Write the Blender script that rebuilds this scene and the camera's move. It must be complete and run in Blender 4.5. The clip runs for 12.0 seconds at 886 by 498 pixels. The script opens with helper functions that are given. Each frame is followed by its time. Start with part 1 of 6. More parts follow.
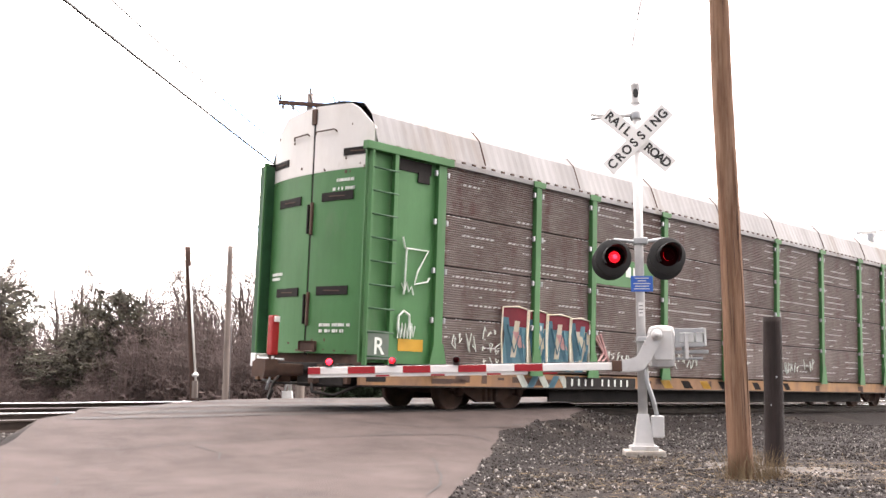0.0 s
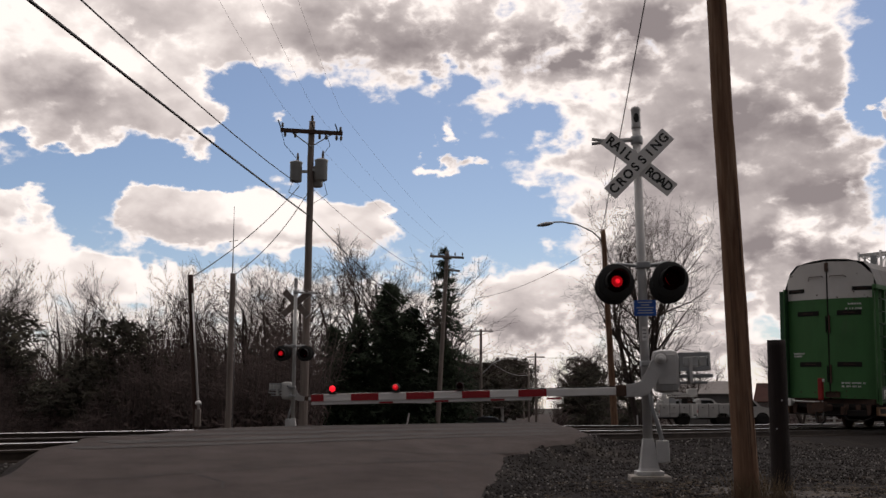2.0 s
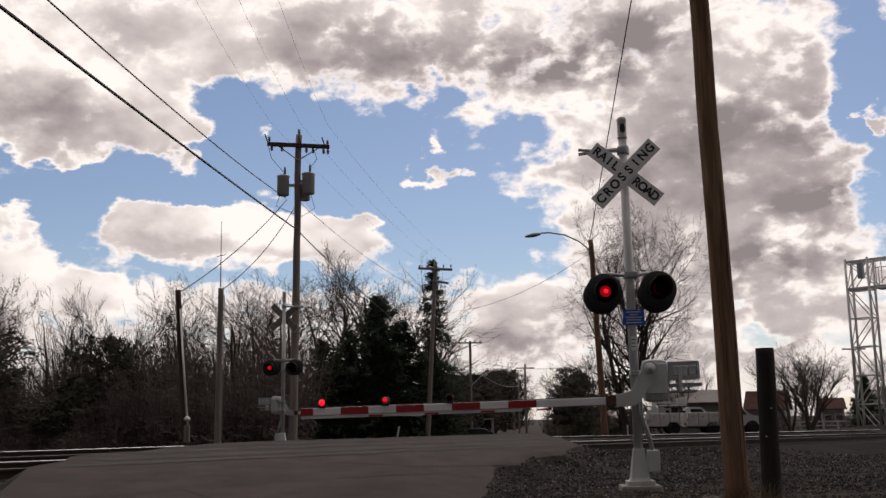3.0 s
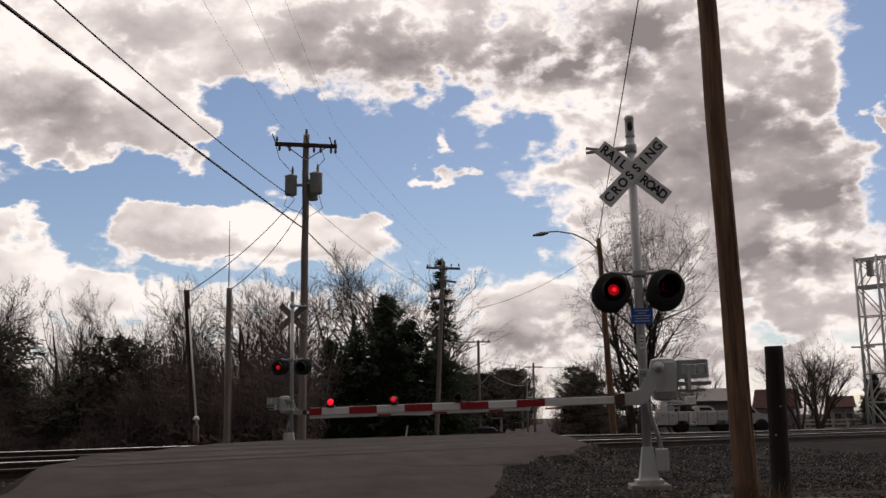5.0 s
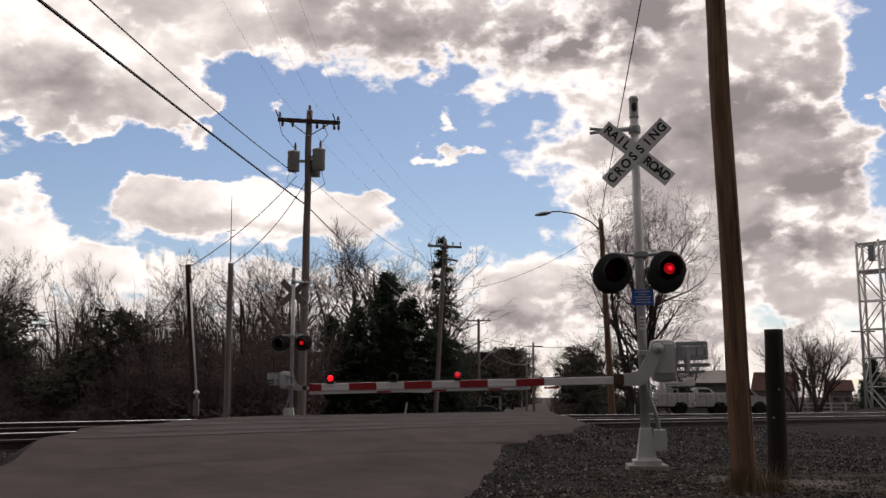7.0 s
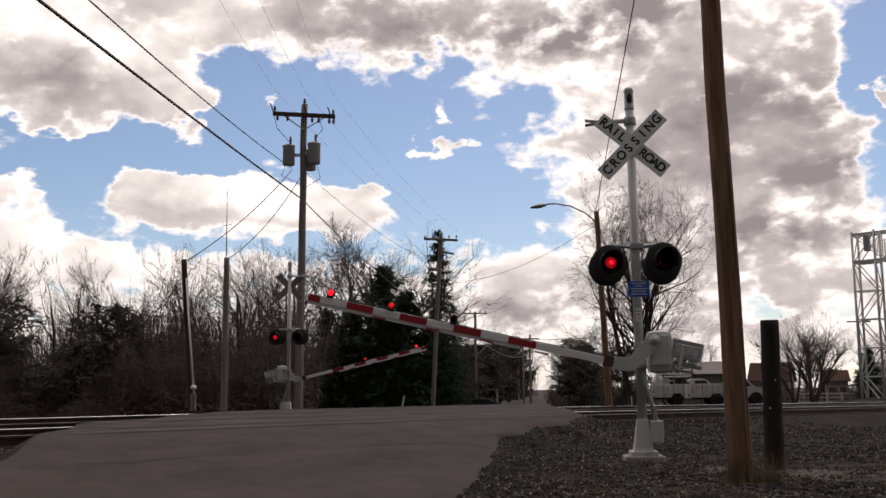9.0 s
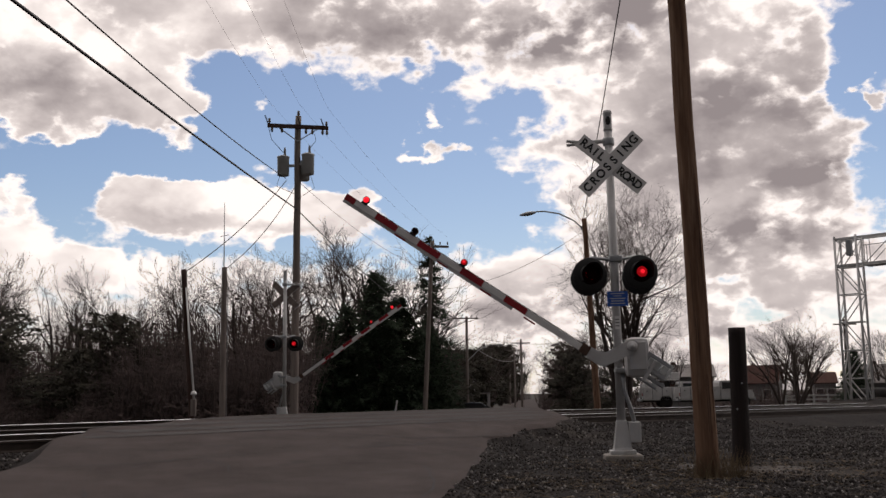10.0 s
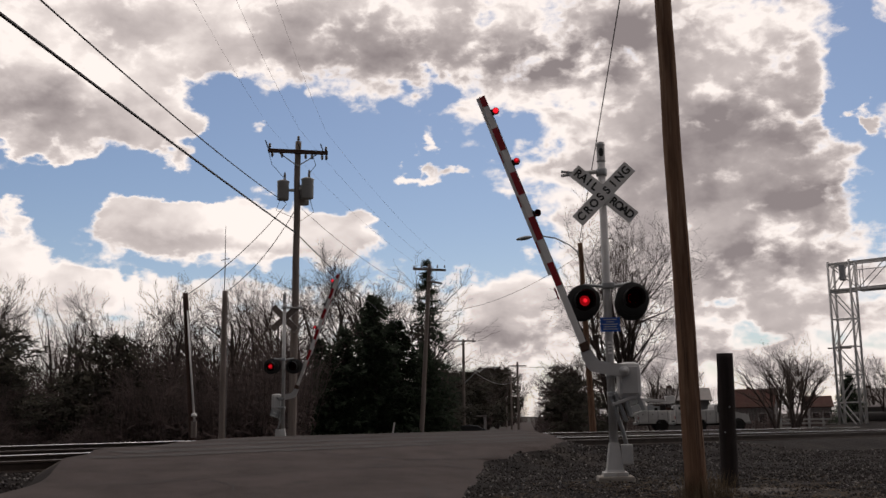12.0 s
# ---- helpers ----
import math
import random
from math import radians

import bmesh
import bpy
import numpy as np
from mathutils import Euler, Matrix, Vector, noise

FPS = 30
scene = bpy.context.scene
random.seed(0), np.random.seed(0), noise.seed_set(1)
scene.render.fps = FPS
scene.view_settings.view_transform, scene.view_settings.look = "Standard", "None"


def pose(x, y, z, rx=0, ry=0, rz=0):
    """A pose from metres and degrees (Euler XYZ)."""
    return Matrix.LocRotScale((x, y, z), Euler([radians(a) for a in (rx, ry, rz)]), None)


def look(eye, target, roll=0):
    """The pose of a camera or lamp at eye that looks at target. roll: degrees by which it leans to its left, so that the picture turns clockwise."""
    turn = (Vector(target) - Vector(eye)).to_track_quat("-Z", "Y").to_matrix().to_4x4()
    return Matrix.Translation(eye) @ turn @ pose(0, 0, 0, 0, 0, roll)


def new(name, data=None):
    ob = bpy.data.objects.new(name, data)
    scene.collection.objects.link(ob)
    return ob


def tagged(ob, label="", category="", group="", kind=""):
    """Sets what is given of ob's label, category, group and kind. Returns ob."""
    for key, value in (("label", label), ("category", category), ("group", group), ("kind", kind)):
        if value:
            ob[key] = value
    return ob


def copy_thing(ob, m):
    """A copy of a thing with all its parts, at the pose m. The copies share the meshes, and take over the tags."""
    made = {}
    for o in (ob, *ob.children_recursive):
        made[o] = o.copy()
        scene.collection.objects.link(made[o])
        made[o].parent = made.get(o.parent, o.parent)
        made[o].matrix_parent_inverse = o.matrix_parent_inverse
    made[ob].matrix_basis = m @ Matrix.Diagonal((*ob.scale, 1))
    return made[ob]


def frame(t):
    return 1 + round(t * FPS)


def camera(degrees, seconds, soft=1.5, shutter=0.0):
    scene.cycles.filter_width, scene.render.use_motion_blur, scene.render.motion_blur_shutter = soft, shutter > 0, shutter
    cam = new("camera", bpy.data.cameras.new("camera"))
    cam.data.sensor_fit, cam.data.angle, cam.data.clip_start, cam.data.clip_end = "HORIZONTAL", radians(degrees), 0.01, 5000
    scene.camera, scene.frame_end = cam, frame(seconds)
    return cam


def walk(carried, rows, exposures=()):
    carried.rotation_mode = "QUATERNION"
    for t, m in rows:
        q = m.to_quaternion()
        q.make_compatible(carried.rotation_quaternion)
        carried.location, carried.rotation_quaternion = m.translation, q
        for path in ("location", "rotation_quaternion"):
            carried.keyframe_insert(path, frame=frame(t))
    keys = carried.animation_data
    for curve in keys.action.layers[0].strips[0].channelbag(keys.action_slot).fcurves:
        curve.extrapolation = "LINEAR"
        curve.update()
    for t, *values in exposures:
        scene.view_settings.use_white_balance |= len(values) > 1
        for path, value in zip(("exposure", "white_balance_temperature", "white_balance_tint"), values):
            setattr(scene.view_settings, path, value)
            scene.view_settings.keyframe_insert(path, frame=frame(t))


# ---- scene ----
cam = camera(48.0, 12.0, soft=1.5)
PATH = [
    (0, pose(0.000, 0.000, 0.572, 97.60, -0.41, 0.01)),
    (0.5, pose(0.000, 0.000, 0.572, 97.93, 0.15, 0.12)),
    (1, pose(0.000, 0.000, 0.572, 98.36, 0.59, 0.34)),
    (1.5, pose(0.000, 0.000, 0.572, 98.55, 0.19, 0.42)),
    (2, pose(0.000, 0.000, 0.572, 99.08, 0.05, 0.22)),
    (2.5, pose(0.000, 0.000, 0.572, 99.56, 0.49, -0.10)),
    (3, pose(0.000, 0.000, 0.572, 99.77, 0.84, -0.34)),
    (5, pose(0.000, 0.000, 0.572, 99.73, 0.97, 0.14)),
    (5.5, pose(0.000, 0.000, 0.572, 99.55, 0.81, 0.27)),
    (6, pose(0.000, 0.000, 0.572, 99.26, 0.67, 0.28)),
    (6.5, pose(0.000, 0.000, 0.572, 98.86, 0.55, 0.25)),
    (7, pose(0.000, 0.000, 0.572, 98.48, 0.11, 0.10)),
    (9, pose(0.000, 0.000, 0.572, 98.08, 0.52, -0.07)),
    (9.5, pose(0.000, 0.000, 0.572, 98.26, 0.39, -0.37)),
    (10, pose(0.000, -0.986, 0.572, 98.32, 0.90, -0.52)),
    (10.5, pose(-0.025, -1.517, 0.572, 99.01, 0.95, -0.86)),
    (11, pose(0.020, -1.467, 0.572, 99.45, 1.12, -0.78)),
    (11.5, pose(0.006, -1.490, 0.572, 99.64, 0.91, -0.81)),
    (12, pose(-0.026, -1.487, 0.572, 99.59, 0.71, -0.73)),
]
EXPOSURES = [(0.0, 2.8, 6600, 16), (0.2, 2.1, 6600, 16), (0.4, 1.55, 6600, 16), (0.8, 0.6, 6600, 16), (1.2, 0.08, 6600, 16), (1.6, -0.42, 6600, 16), (6.0, -0.50, 6600, 16), (7.0, -0.36, 6600, 16), (9.0, -0.28, 6600, 16), (9.6, -0.30, 6600, 16), (10.6, -0.50, 6600, 16), (12.0, -0.54, 6600, 16)]
walk(cam, PATH, EXPOSURES)

# ---- world and sun ----
SUN_AZ, SUN_EL = 12.0, 46.0


def build_world():
    w = bpy.data.worlds.new("sky")
    scene.world = w
    w.use_nodes = True
    nt = w.node_tree
    nt.nodes.clear()
    N, L = nt.nodes.new, nt.links.new

    def m(op, a, b=None, c=None, clamp=False):
        n = N("ShaderNodeMath")
        n.operation, n.use_clamp = op, clamp
        for i, v in enumerate((a, b, c)):
            if v is None:
                continue
            if isinstance(v, (int, float)):
                n.inputs[i].default_value = v
            else:
                L(v, n.inputs[i])
        return n.outputs[0]

    tc = N("ShaderNodeTexCoord").outputs["Generated"]
    sep = N("ShaderNodeSeparateXYZ")
    L(tc, sep.inputs[0])
    x, y, z = sep.outputs
    az = m("MULTIPLY", m("ARCTAN2", x, y), 180 / math.pi)
    el = m("MULTIPLY", m("ARCSINE", z), 180 / math.pi)
    comb = N("ShaderNodeCombineXYZ")
    L(m("MULTIPLY", az, 0.1), comb.inputs[0])
    L(m("MULTIPLY", el, 0.15), comb.inputs[1])

    def fbm(scale, detail, rough, off, dist=0.0):
        mp = N("ShaderNodeMapping")
        L(comb.outputs[0], mp.inputs[0])
        mp.inputs["Location"].default_value = (off, off * 0.7, off)
        n = N("ShaderNodeTexNoise")
        L(mp.outputs[0], n.inputs["Vector"])
        n.inputs["Scale"].default_value = scale
        n.inputs["Detail"].default_value = detail
        n.inputs["Roughness"].default_value = rough
        n.inputs["Distortion"].default_value = dist
        return n.outputs["Fac"]

    aw = m("ADD", az, m("MULTIPLY", m("SUBTRACT", fbm(3.2, 6, 0.54, 3.1), 0.5), 6.0))
    ew = m("ADD", el, m("MULTIPLY", m("SUBTRACT", fbm(3.6, 6, 0.54, 9.4), 0.5), 4.4))

    def blob(a, e, sa, se, gain):
        u = m("DIVIDE", m("SUBTRACT", aw, a), sa)
        v = m("DIVIDE", m("SUBTRACT", ew, e), se)
        r2 = m("ADD", m("MULTIPLY", u, u), m("MULTIPLY", v, v))
        return m("MULTIPLY", m("POWER", 2.718, m("MULTIPLY", m("POWER", r2, 1.25), -0.8)), gain)

    puffs = m("SUBTRACT", fbm(4.4, 8, 0.52, 0.0, 0.25), 0.5)
    tufts = m("SUBTRACT", fbm(11.0, 7, 0.55, 5.0, 0.3), 0.5)
    total = m("ADD", m("ADD", m("MULTIPLY", puffs, 2.7), m("MULTIPLY", tufts, 1.15)), 0.45)
    # open blue gaps, then single clouds: azimuth, elevation, widths, weight
    for b in BLUE_GAPS + CLOUDS:
        total = m("ADD", total, m("MULTIPLY", blob(*b), 0.62))
    mask = N("ShaderNodeMapRange")
    mask.interpolation_type = "SMOOTHSTEP"
    L(total, mask.inputs[0])
    mask.inputs[1].default_value, mask.inputs[2].default_value = -0.28, 0.52
    # thick cloud is grey underneath, thin edges are bright
    ramp = N("ShaderNodeValToRGB")
    rolls = m("ADD", m("MULTIPLY", m("SUBTRACT", fbm(2.6, 4, 0.45, 21.0, 0.2), 0.5), 0.9), m("ADD", m("MULTIPLY", puffs, 0.5), m("MULTIPLY", tufts, 0.12)))
    thick = m("ADD", rolls, 0.28)
    for g in GREY_MASSES:
        thick = m("ADD", thick, blob(*g))
    deep = N("ShaderNodeMapRange")
    deep.interpolation_type = "SMOOTHSTEP"
    L(m("ADD", total, m("MULTIPLY", rolls, 1.2)), deep.inputs[0])
    deep.inputs[1].default_value, deep.inputs[2].default_value = 0.0, 1.05
    L(m("MULTIPLY", thick, deep.outputs[0]), ramp.inputs[0])
    e = ramp.color_ramp.elements
    e[0].position, e[0].color = 0.12, (1.34, 1.265, 1.17, 1)
    e[1].position, e[1].color = 0.95, (0.36, 0.32, 0.315, 1)
    k = e.new(0.42)
    k.color = (0.84, 0.775, 0.73, 1)
    # cloud light falls off away from the sun
    dotn = N("ShaderNodeVectorMath")
    dotn.operation = "DOT_PRODUCT"
    L(tc, dotn.inputs[0])
    ce = math.cos(radians(SUN_EL))
    dotn.inputs[1].default_value = (ce * math.sin(radians(SUN_AZ)), ce * math.cos(radians(SUN_AZ)), math.sin(radians(SUN_EL)))
    glow = N("ShaderNodeMapRange")
    glow.interpolation_type = "SMOOTHSTEP"
    L(dotn.outputs["Value"], glow.inputs[0])
    glow.inputs[1].default_value, glow.inputs[2].default_value = 0.0, 0.62
    glow.inputs[3].default_value, glow.inputs[4].default_value = 0.14, 1.08
    lit = N("ShaderNodeVectorMath")
    lit.operation = "SCALE"
    L(ramp.outputs[0], lit.inputs[0])
    L(glow.outputs[0], lit.inputs["Scale"])
    # under the horizon the clouds fade to haze
    sky = N("ShaderNodeTexSky")
    sky.sky_type, sky.sun_disc = "NISHITA", False
    sky.sun_elevation, sky.sun_rotation = radians(SUN_EL), radians(SUN_AZ)
    sky.air_density, sky.dust_density, sky.ozone_density = 1.0, 0.3, 2.2
    blue = N("ShaderNodeVectorMath")
    blue.operation = "SCALE"
    L(sky.outputs[0], blue.inputs[0])
    blue.inputs["Scale"].default_value = 0.105
    mix = N("ShaderNodeMix")
    mix.data_type = "RGBA"
    L(mask.outputs[0], mix.inputs[0])
    L(blue.outputs[0], mix.inputs[6])
    L(lit.outputs[0], mix.inputs[7])
    bg = N("ShaderNodeBackground")
    bg.inputs["Strength"].default_value = 1.0
    L(mix.outputs[2], bg.inputs[0])
    out = N("ShaderNodeOutputWorld")
    L(bg.outputs[0], out.inputs[0])


BLUE_GAPS = [
    (-7.2, 15.9, 6.4, 3.0, -2.2), (-2.3, 13.2, 6.3, 3.1, -2.2), (-12.2, 17.9, 2.3, 1.2, -1.8), (1.4, 9.9, 3.9, 2.4, -2.2), (-21.3, 12.3, 6.3, 1.3, -2.2),
    (-14.6, 13.1, 3.2, 0.8, -2.0), (-20.3, 9.8, 2.2, 1.6, -2.2), (-17.6, 14.3, 1.2, 1.3, -2.4), (-15.7, 8.3, 3.7, 0.6, -1.6), (0.5, 18.6, 1.1, 0.9, -1.6), (5.6, 16.1, 1.8, 1.0, -1.8),
    (6.1, 10.5, 2.0, 1.5, -1.6), (-7.5, 8.2, 3.6, 0.6, -1.6), (23.8, 15.7, 0.8, 1.5, -1.5), (25.1, 19.6, 0.6, 1.7, -1.5), (18.0, 4.1, 1.6, 0.5, -1.2),
    (-12.1, 15.3, 1.1, 1.6, -1.8), (25.0, 18.3, 1.7, 3.7, -2.2), (25.2, 11.7, 1.2, 2.7, -2.0), (16.3, 6.4, 0.7, 0.4, -1.3),
]
CLOUDS = [
    (-15.2, 16.4, 2.3, 2.0, 2.6), (-9.9, 15.9, 1.0, 0.6, 2.4), (-14.9, 10.8, 3.5, 1.3, 2.8), (-11.1, 11.3, 3.2, 1.2, 2.8), (-7.5, 10.7, 2.9, 1.2, 2.6),
    (-4.1, 10.5, 2.0, 0.8, 2.2), (-17.2, 11.0, 1.2, 0.6, 2.2), (0.3, 13.7, 1.3, 0.5, 3.0), (-0.4, 15.5, 0.5, 0.7, 2.4), (-23.5, 10.8, 1.4, 0.7, 2.6),
    (-23.5, 7.9, 1.8, 1.3, 2.6), (-19.3, 7.4, 2.4, 1.0, 2.2), (4.4, 6.0, 2.4, 1.6, 2.2), (-9.6, 21.3, 14.6, 2.2, 1.4),
    (-21.8, 16.5, 4.7, 2.5, 1.6), (-21.3, 13.8, 4.2, 0.4, -1.2), (24.8, 15.2, 0.7, 0.8, 3.6), (15.5, 12.5, 7.0, 8.0, 1.2),
]
GREY_MASSES = [
    (-4.2, 21.3, 6.1, 1.9, 0.55), (-21.7, 16.3, 3.4, 1.6, 0.6), (-18.4, 21.3, 2.8, 1.2, 0.22), (4.6, 20.3, 4.7, 1.6, 0.4), (10.2, 19.5, 4.5, 1.5, 0.42),
    (18.3, 15.6, 4.4, 1.8, 0.34), (14.1, 12.6, 3.7, 1.6, 0.2), (19.0, 8.6, 4.3, 1.2, 0.42), (21.9, 11.7, 3.1, 1.2, 0.3), (5.5, 5.3, 2.6, 1.0, 0.3),
    (2.9, 4.4, 4.2, 0.7, 0.35), (16.0, 3.1, 7.2, 1.2, 0.25), (-12.6, 9.7, 4.5, 0.5, 0.22), (11.7, 21.5, 3.9, 1.2, 0.3), (22.5, 19.7, 2.6, 1.2, 0.15),
    (-15.0, 14.5, 1.6, 0.4, 0.15), (17.0, 12.0, 9.5, 9.0, 0.32), (-10.5, 11.4, 6.0, 1.3, -0.16),
]
build_world()
sun = new("sun", bpy.data.lights.new("sun", "SUN"))
sun.data.energy, sun.data.angle, sun.data.color = 0.3, radians(20), (1.0, 0.95, 0.88)
sun.matrix_world = look((60 * math.sin(radians(SUN_AZ)), 60 * math.cos(radians(SUN_AZ)), 60 * math.tan(radians(SUN_EL))), (0, 0, 0))


# ---- materials ----
def material(name, c1, c2=None, rough=0.7, metal=0.0, scale=6.0, bump=0.15, fine=60.0, stain=None, stain_amount=0.3, stretch=(1, 1, 1), vary=0.0, island=False, emit=0.0, spec=0.4):
    """Two-scale colour, wear and relief in object space."""
    mt = bpy.data.materials.new(name)
    mt.use_nodes = True
    nt = mt.node_tree
    b = nt.nodes["Principled BSDF"]
    N, L = nt.nodes.new, nt.links.new
    b.inputs["Roughness"].default_value, b.inputs["Metallic"].default_value = rough, metal
    b.inputs["Specular IOR Level"].default_value = spec
    c2 = c2 or tuple(v * 0.7 for v in c1)
    tc = N("ShaderNodeTexCoord")
    mp = N("ShaderNodeMapping")
    L(tc.outputs["Object"], mp.inputs[0])
    mp.inputs["Scale"].default_value = stretch

    def noise_tex(s, d, r=0.6):
        n = N("ShaderNodeTexNoise")
        L(mp.outputs[0], n.inputs["Vector"])
        n.inputs["Scale"].default_value, n.inputs["Detail"].default_value, n.inputs["Roughness"].default_value = s, d, r
        return n.outputs["Fac"]

    def mixc(f, a, bb):
        n = N("ShaderNodeMix")
        n.data_type = "RGBA"
        for i, v in ((0, f), (6, a), (7, bb)):
            if isinstance(v, tuple):
                n.inputs[i].default_value = (*v, 1)
            elif isinstance(v, float):
                n.inputs[i].default_value = v
            else:
                L(v, n.inputs[i])
        return n.outputs[2]

    def steep(v, lo, hi):
        n = N("ShaderNodeMapRange")
        L(v, n.inputs[0])
        n.inputs[1].default_value, n.inputs[2].default_value = lo, hi
        return n.outputs[0]

    big, small = noise_tex(scale, 5), noise_tex(fine, 3)
    col = mixc(steep(big, 0.32, 0.68), c1, c2)
    col = mixc(steep(small, 0.2, 0.8), col, mixc(0.35, col, c2))
    if stain:
        s = steep(noise_tex(scale * 0.45, 7, 0.7), 0.62 - stain_amount * 0.3, 0.72)
        col = mixc(s, col, stain)
    if vary:
        src = N("ShaderNodeNewGeometry").outputs["Random Per Island"] if island else N("ShaderNodeObjectInfo").outputs["Random"]
        hs = N("ShaderNodeHueSaturation")
        L(col, hs.inputs["Color"])
        mr = N("ShaderNodeMapRange")
        L(src, mr.inputs[0])
        mr.inputs[3].default_value, mr.inputs[4].default_value = 1 - vary, 1 + vary
        L(mr.outputs[0], hs.inputs["Value"])
        col = hs.outputs[0]
    L(col, b.inputs["Base Color"])
    if emit:
        L(col, b.inputs["Emission Color"])
        b.inputs["Emission Strength"].default_value = emit
    rr = N("ShaderNodeMapRange")
    L(big, rr.inputs[0])
    rr.inputs[3].default_value, rr.inputs[4].default_value = max(0.05, rough - 0.12), min(1, rough + 0.12)
    L(rr.outputs[0], b.inputs["Roughness"])
    if bump:
        bp = N("ShaderNodeBump")
        bp.inputs["Strength"].default_value, bp.inputs["Distance"].default_value = bump, 0.02
        L(small, bp.inputs["Height"])
        L(bp.outputs[0], b.inputs["Normal"])
    return mt


M = {}
M["gravel_ground"] = material("gravel_ground", (0.0205, 0.0162, 0.0152), (0.0115, 0.0094, 0.0088), 0.95, scale=0.6, fine=28, bump=0.9, stain=(0.06, 0.049, 0.04), stain_amount=0.35, spec=0.1)
M["stone"] = material("stone", (0.043, 0.035, 0.033), (0.020, 0.0165, 0.0157), 0.9, scale=8, vary=0.5, island=True, bump=0.3)
M["pale_stone"] = material("pale_stone", (0.27, 0.25, 0.235), (0.16, 0.145, 0.135), 0.9, scale=8, vary=0.3, island=True)
M["asphalt"] = material("asphalt", (0.075, 0.0575, 0.0535), (0.046, 0.0355, 0.033), 0.92, scale=1.4, fine=55, bump=0.5, stain=(0.036, 0.030, 0.029), stain_amount=0.12, stretch=(1.0, 0.7, 1), spec=0.15)
M["asphalt_dark"] = material("asphalt_dark", (0.046, 0.038, 0.036), (0.030, 0.025, 0.024), 0.9, scale=0.8, fine=60, bump=0.5)
M["crack"] = material("crack", (0.028, 0.026, 0.025), (0.02, 0.018, 0.018), 0.9, bump=0)
M["dirt"] = material("dirt", (0.095, 0.08, 0.069), (0.045, 0.038, 0.034), 0.95, scale=3, fine=40, bump=0.6)
M["far_ground"] = material("far_ground", (0.045, 0.038, 0.027), (0.03, 0.026, 0.019), 0.95, scale=0.12, fine=3, bump=0.2)
M["rail_steel"] = material("rail_steel", (0.05, 0.035, 0.028), (0.03, 0.022, 0.018), 0.7, 0.3, scale=4)
M["rail_top"] = material("rail_top", (0.85, 0.85, 0.86), (0.75, 0.75, 0.76), 0.3, 1.0, scale=4, bump=0.02)
M["rail_dull"] = material("rail_dull", (0.13, 0.115, 0.11), (0.08, 0.07, 0.066), 0.5, 0.8, scale=4, bump=0.05)
M["tie"] = material("tie", (0.07, 0.055, 0.045), (0.04, 0.03, 0.026), 0.9, scale=3, fine=30, stretch=(1, 6, 6), bump=0.6, vary=0.25)
M["silver"] = material("silver", (0.57, 0.565, 0.56), (0.45, 0.445, 0.445), 0.55, 0.15, scale=3, stain=(0.30, 0.25, 0.21), stain_amount=0.12, bump=0.06)
M["sign_white"] = material("sign_white", (0.80, 0.79, 0.78), (0.68, 0.67, 0.66), 0.5, scale=3, stain=(0.5, 0.46, 0.42), stain_amount=0.1, bump=0.03)
M["sign_black"] = material("sign_black", (0.012, 0.012, 0.013), (0.02, 0.02, 0.02), 0.5, bump=0.02)
M["lamp_black"] = material("lamp_black", (0.012, 0.012, 0.012), (0.02, 0.02, 0.02), 0.6, scale=5, bump=0.05)
M["sign_blue"] = material("sign_blue", (0.03, 0.12, 0.50), (0.025, 0.09, 0.40), 0.45, scale=5, bump=0.02)
M["red_tape"] = material("red_tape", (0.36, 0.012, 0.02), (0.26, 0.01, 0.016), 0.45, scale=6, bump=0.03)
M["red_glow"] = material("red_glow", (0.8, 0.006, 0.012), (0.7, 0.008, 0.014), 0.3, bump=0, emit=0.42)
M["red_core"] = material("red_core", (1.0, 0.02, 0.035), (1.0, 0.012, 0.025), 0.3, bump=0, emit=1.4)
M["red_dark"] = material("red_dark", (0.014, 0.0012, 0.002), (0.010, 0.001, 0.0015), 0.9, bump=0, emit=0.0, spec=0.03)
M["concrete"] = material("concrete", (0.36, 0.33, 0.30), (0.26, 0.24, 0.215), 0.9, scale=3, fine=40, bump=0.4, stain=(0.18, 0.15, 0.12))
M["pole_wood"] = material("pole_wood", (0.28, 0.170, 0.110), (0.110, 0.058, 0.038), 0.9, scale=7, fine=40, stretch=(3, 3, 0.18), bump=0.7, stain=(0.30, 0.205, 0.145), stain_amount=0.3, spec=0.15)
M["pole_grey"] = material("pole_grey", (0.28, 0.235, 0.21), (0.17, 0.14, 0.125), 0.9, scale=5, fine=35, stretch=(3, 3, 0.18), bump=0.5)
M["pole_dark"] = material("pole_dark", (0.022, 0.0125, 0.0115), (0.010, 0.006, 0.0055), 0.85, scale=5, fine=35, stretch=(3, 3, 0.2), bump=0.7)
M["pole_brown"] = material("pole_brown", (0.085, 0.045, 0.035), (0.05, 0.028, 0.022), 0.85, scale=5, fine=30, stretch=(3, 3, 0.2), bump=0.5)
M["galv"] = material("galv", (0.42, 0.43, 0.44), (0.32, 0.33, 0.34), 0.5, 0.6, scale=5, bump=0.05)
M["porcelain"] = material("porcelain", (0.20, 0.18, 0.17), (0.12, 0.11, 0.10), 0.3, bump=0)
M["can_grey"] = material("can_grey", (0.58, 0.59, 0.585), (0.46, 0.47, 0.465), 0.5, 0.1, scale=3, bump=0.05)
M["wire"] = material("wire", (0.012, 0.012, 0.013), (0.02, 0.02, 0.02), 0.6, bump=0)
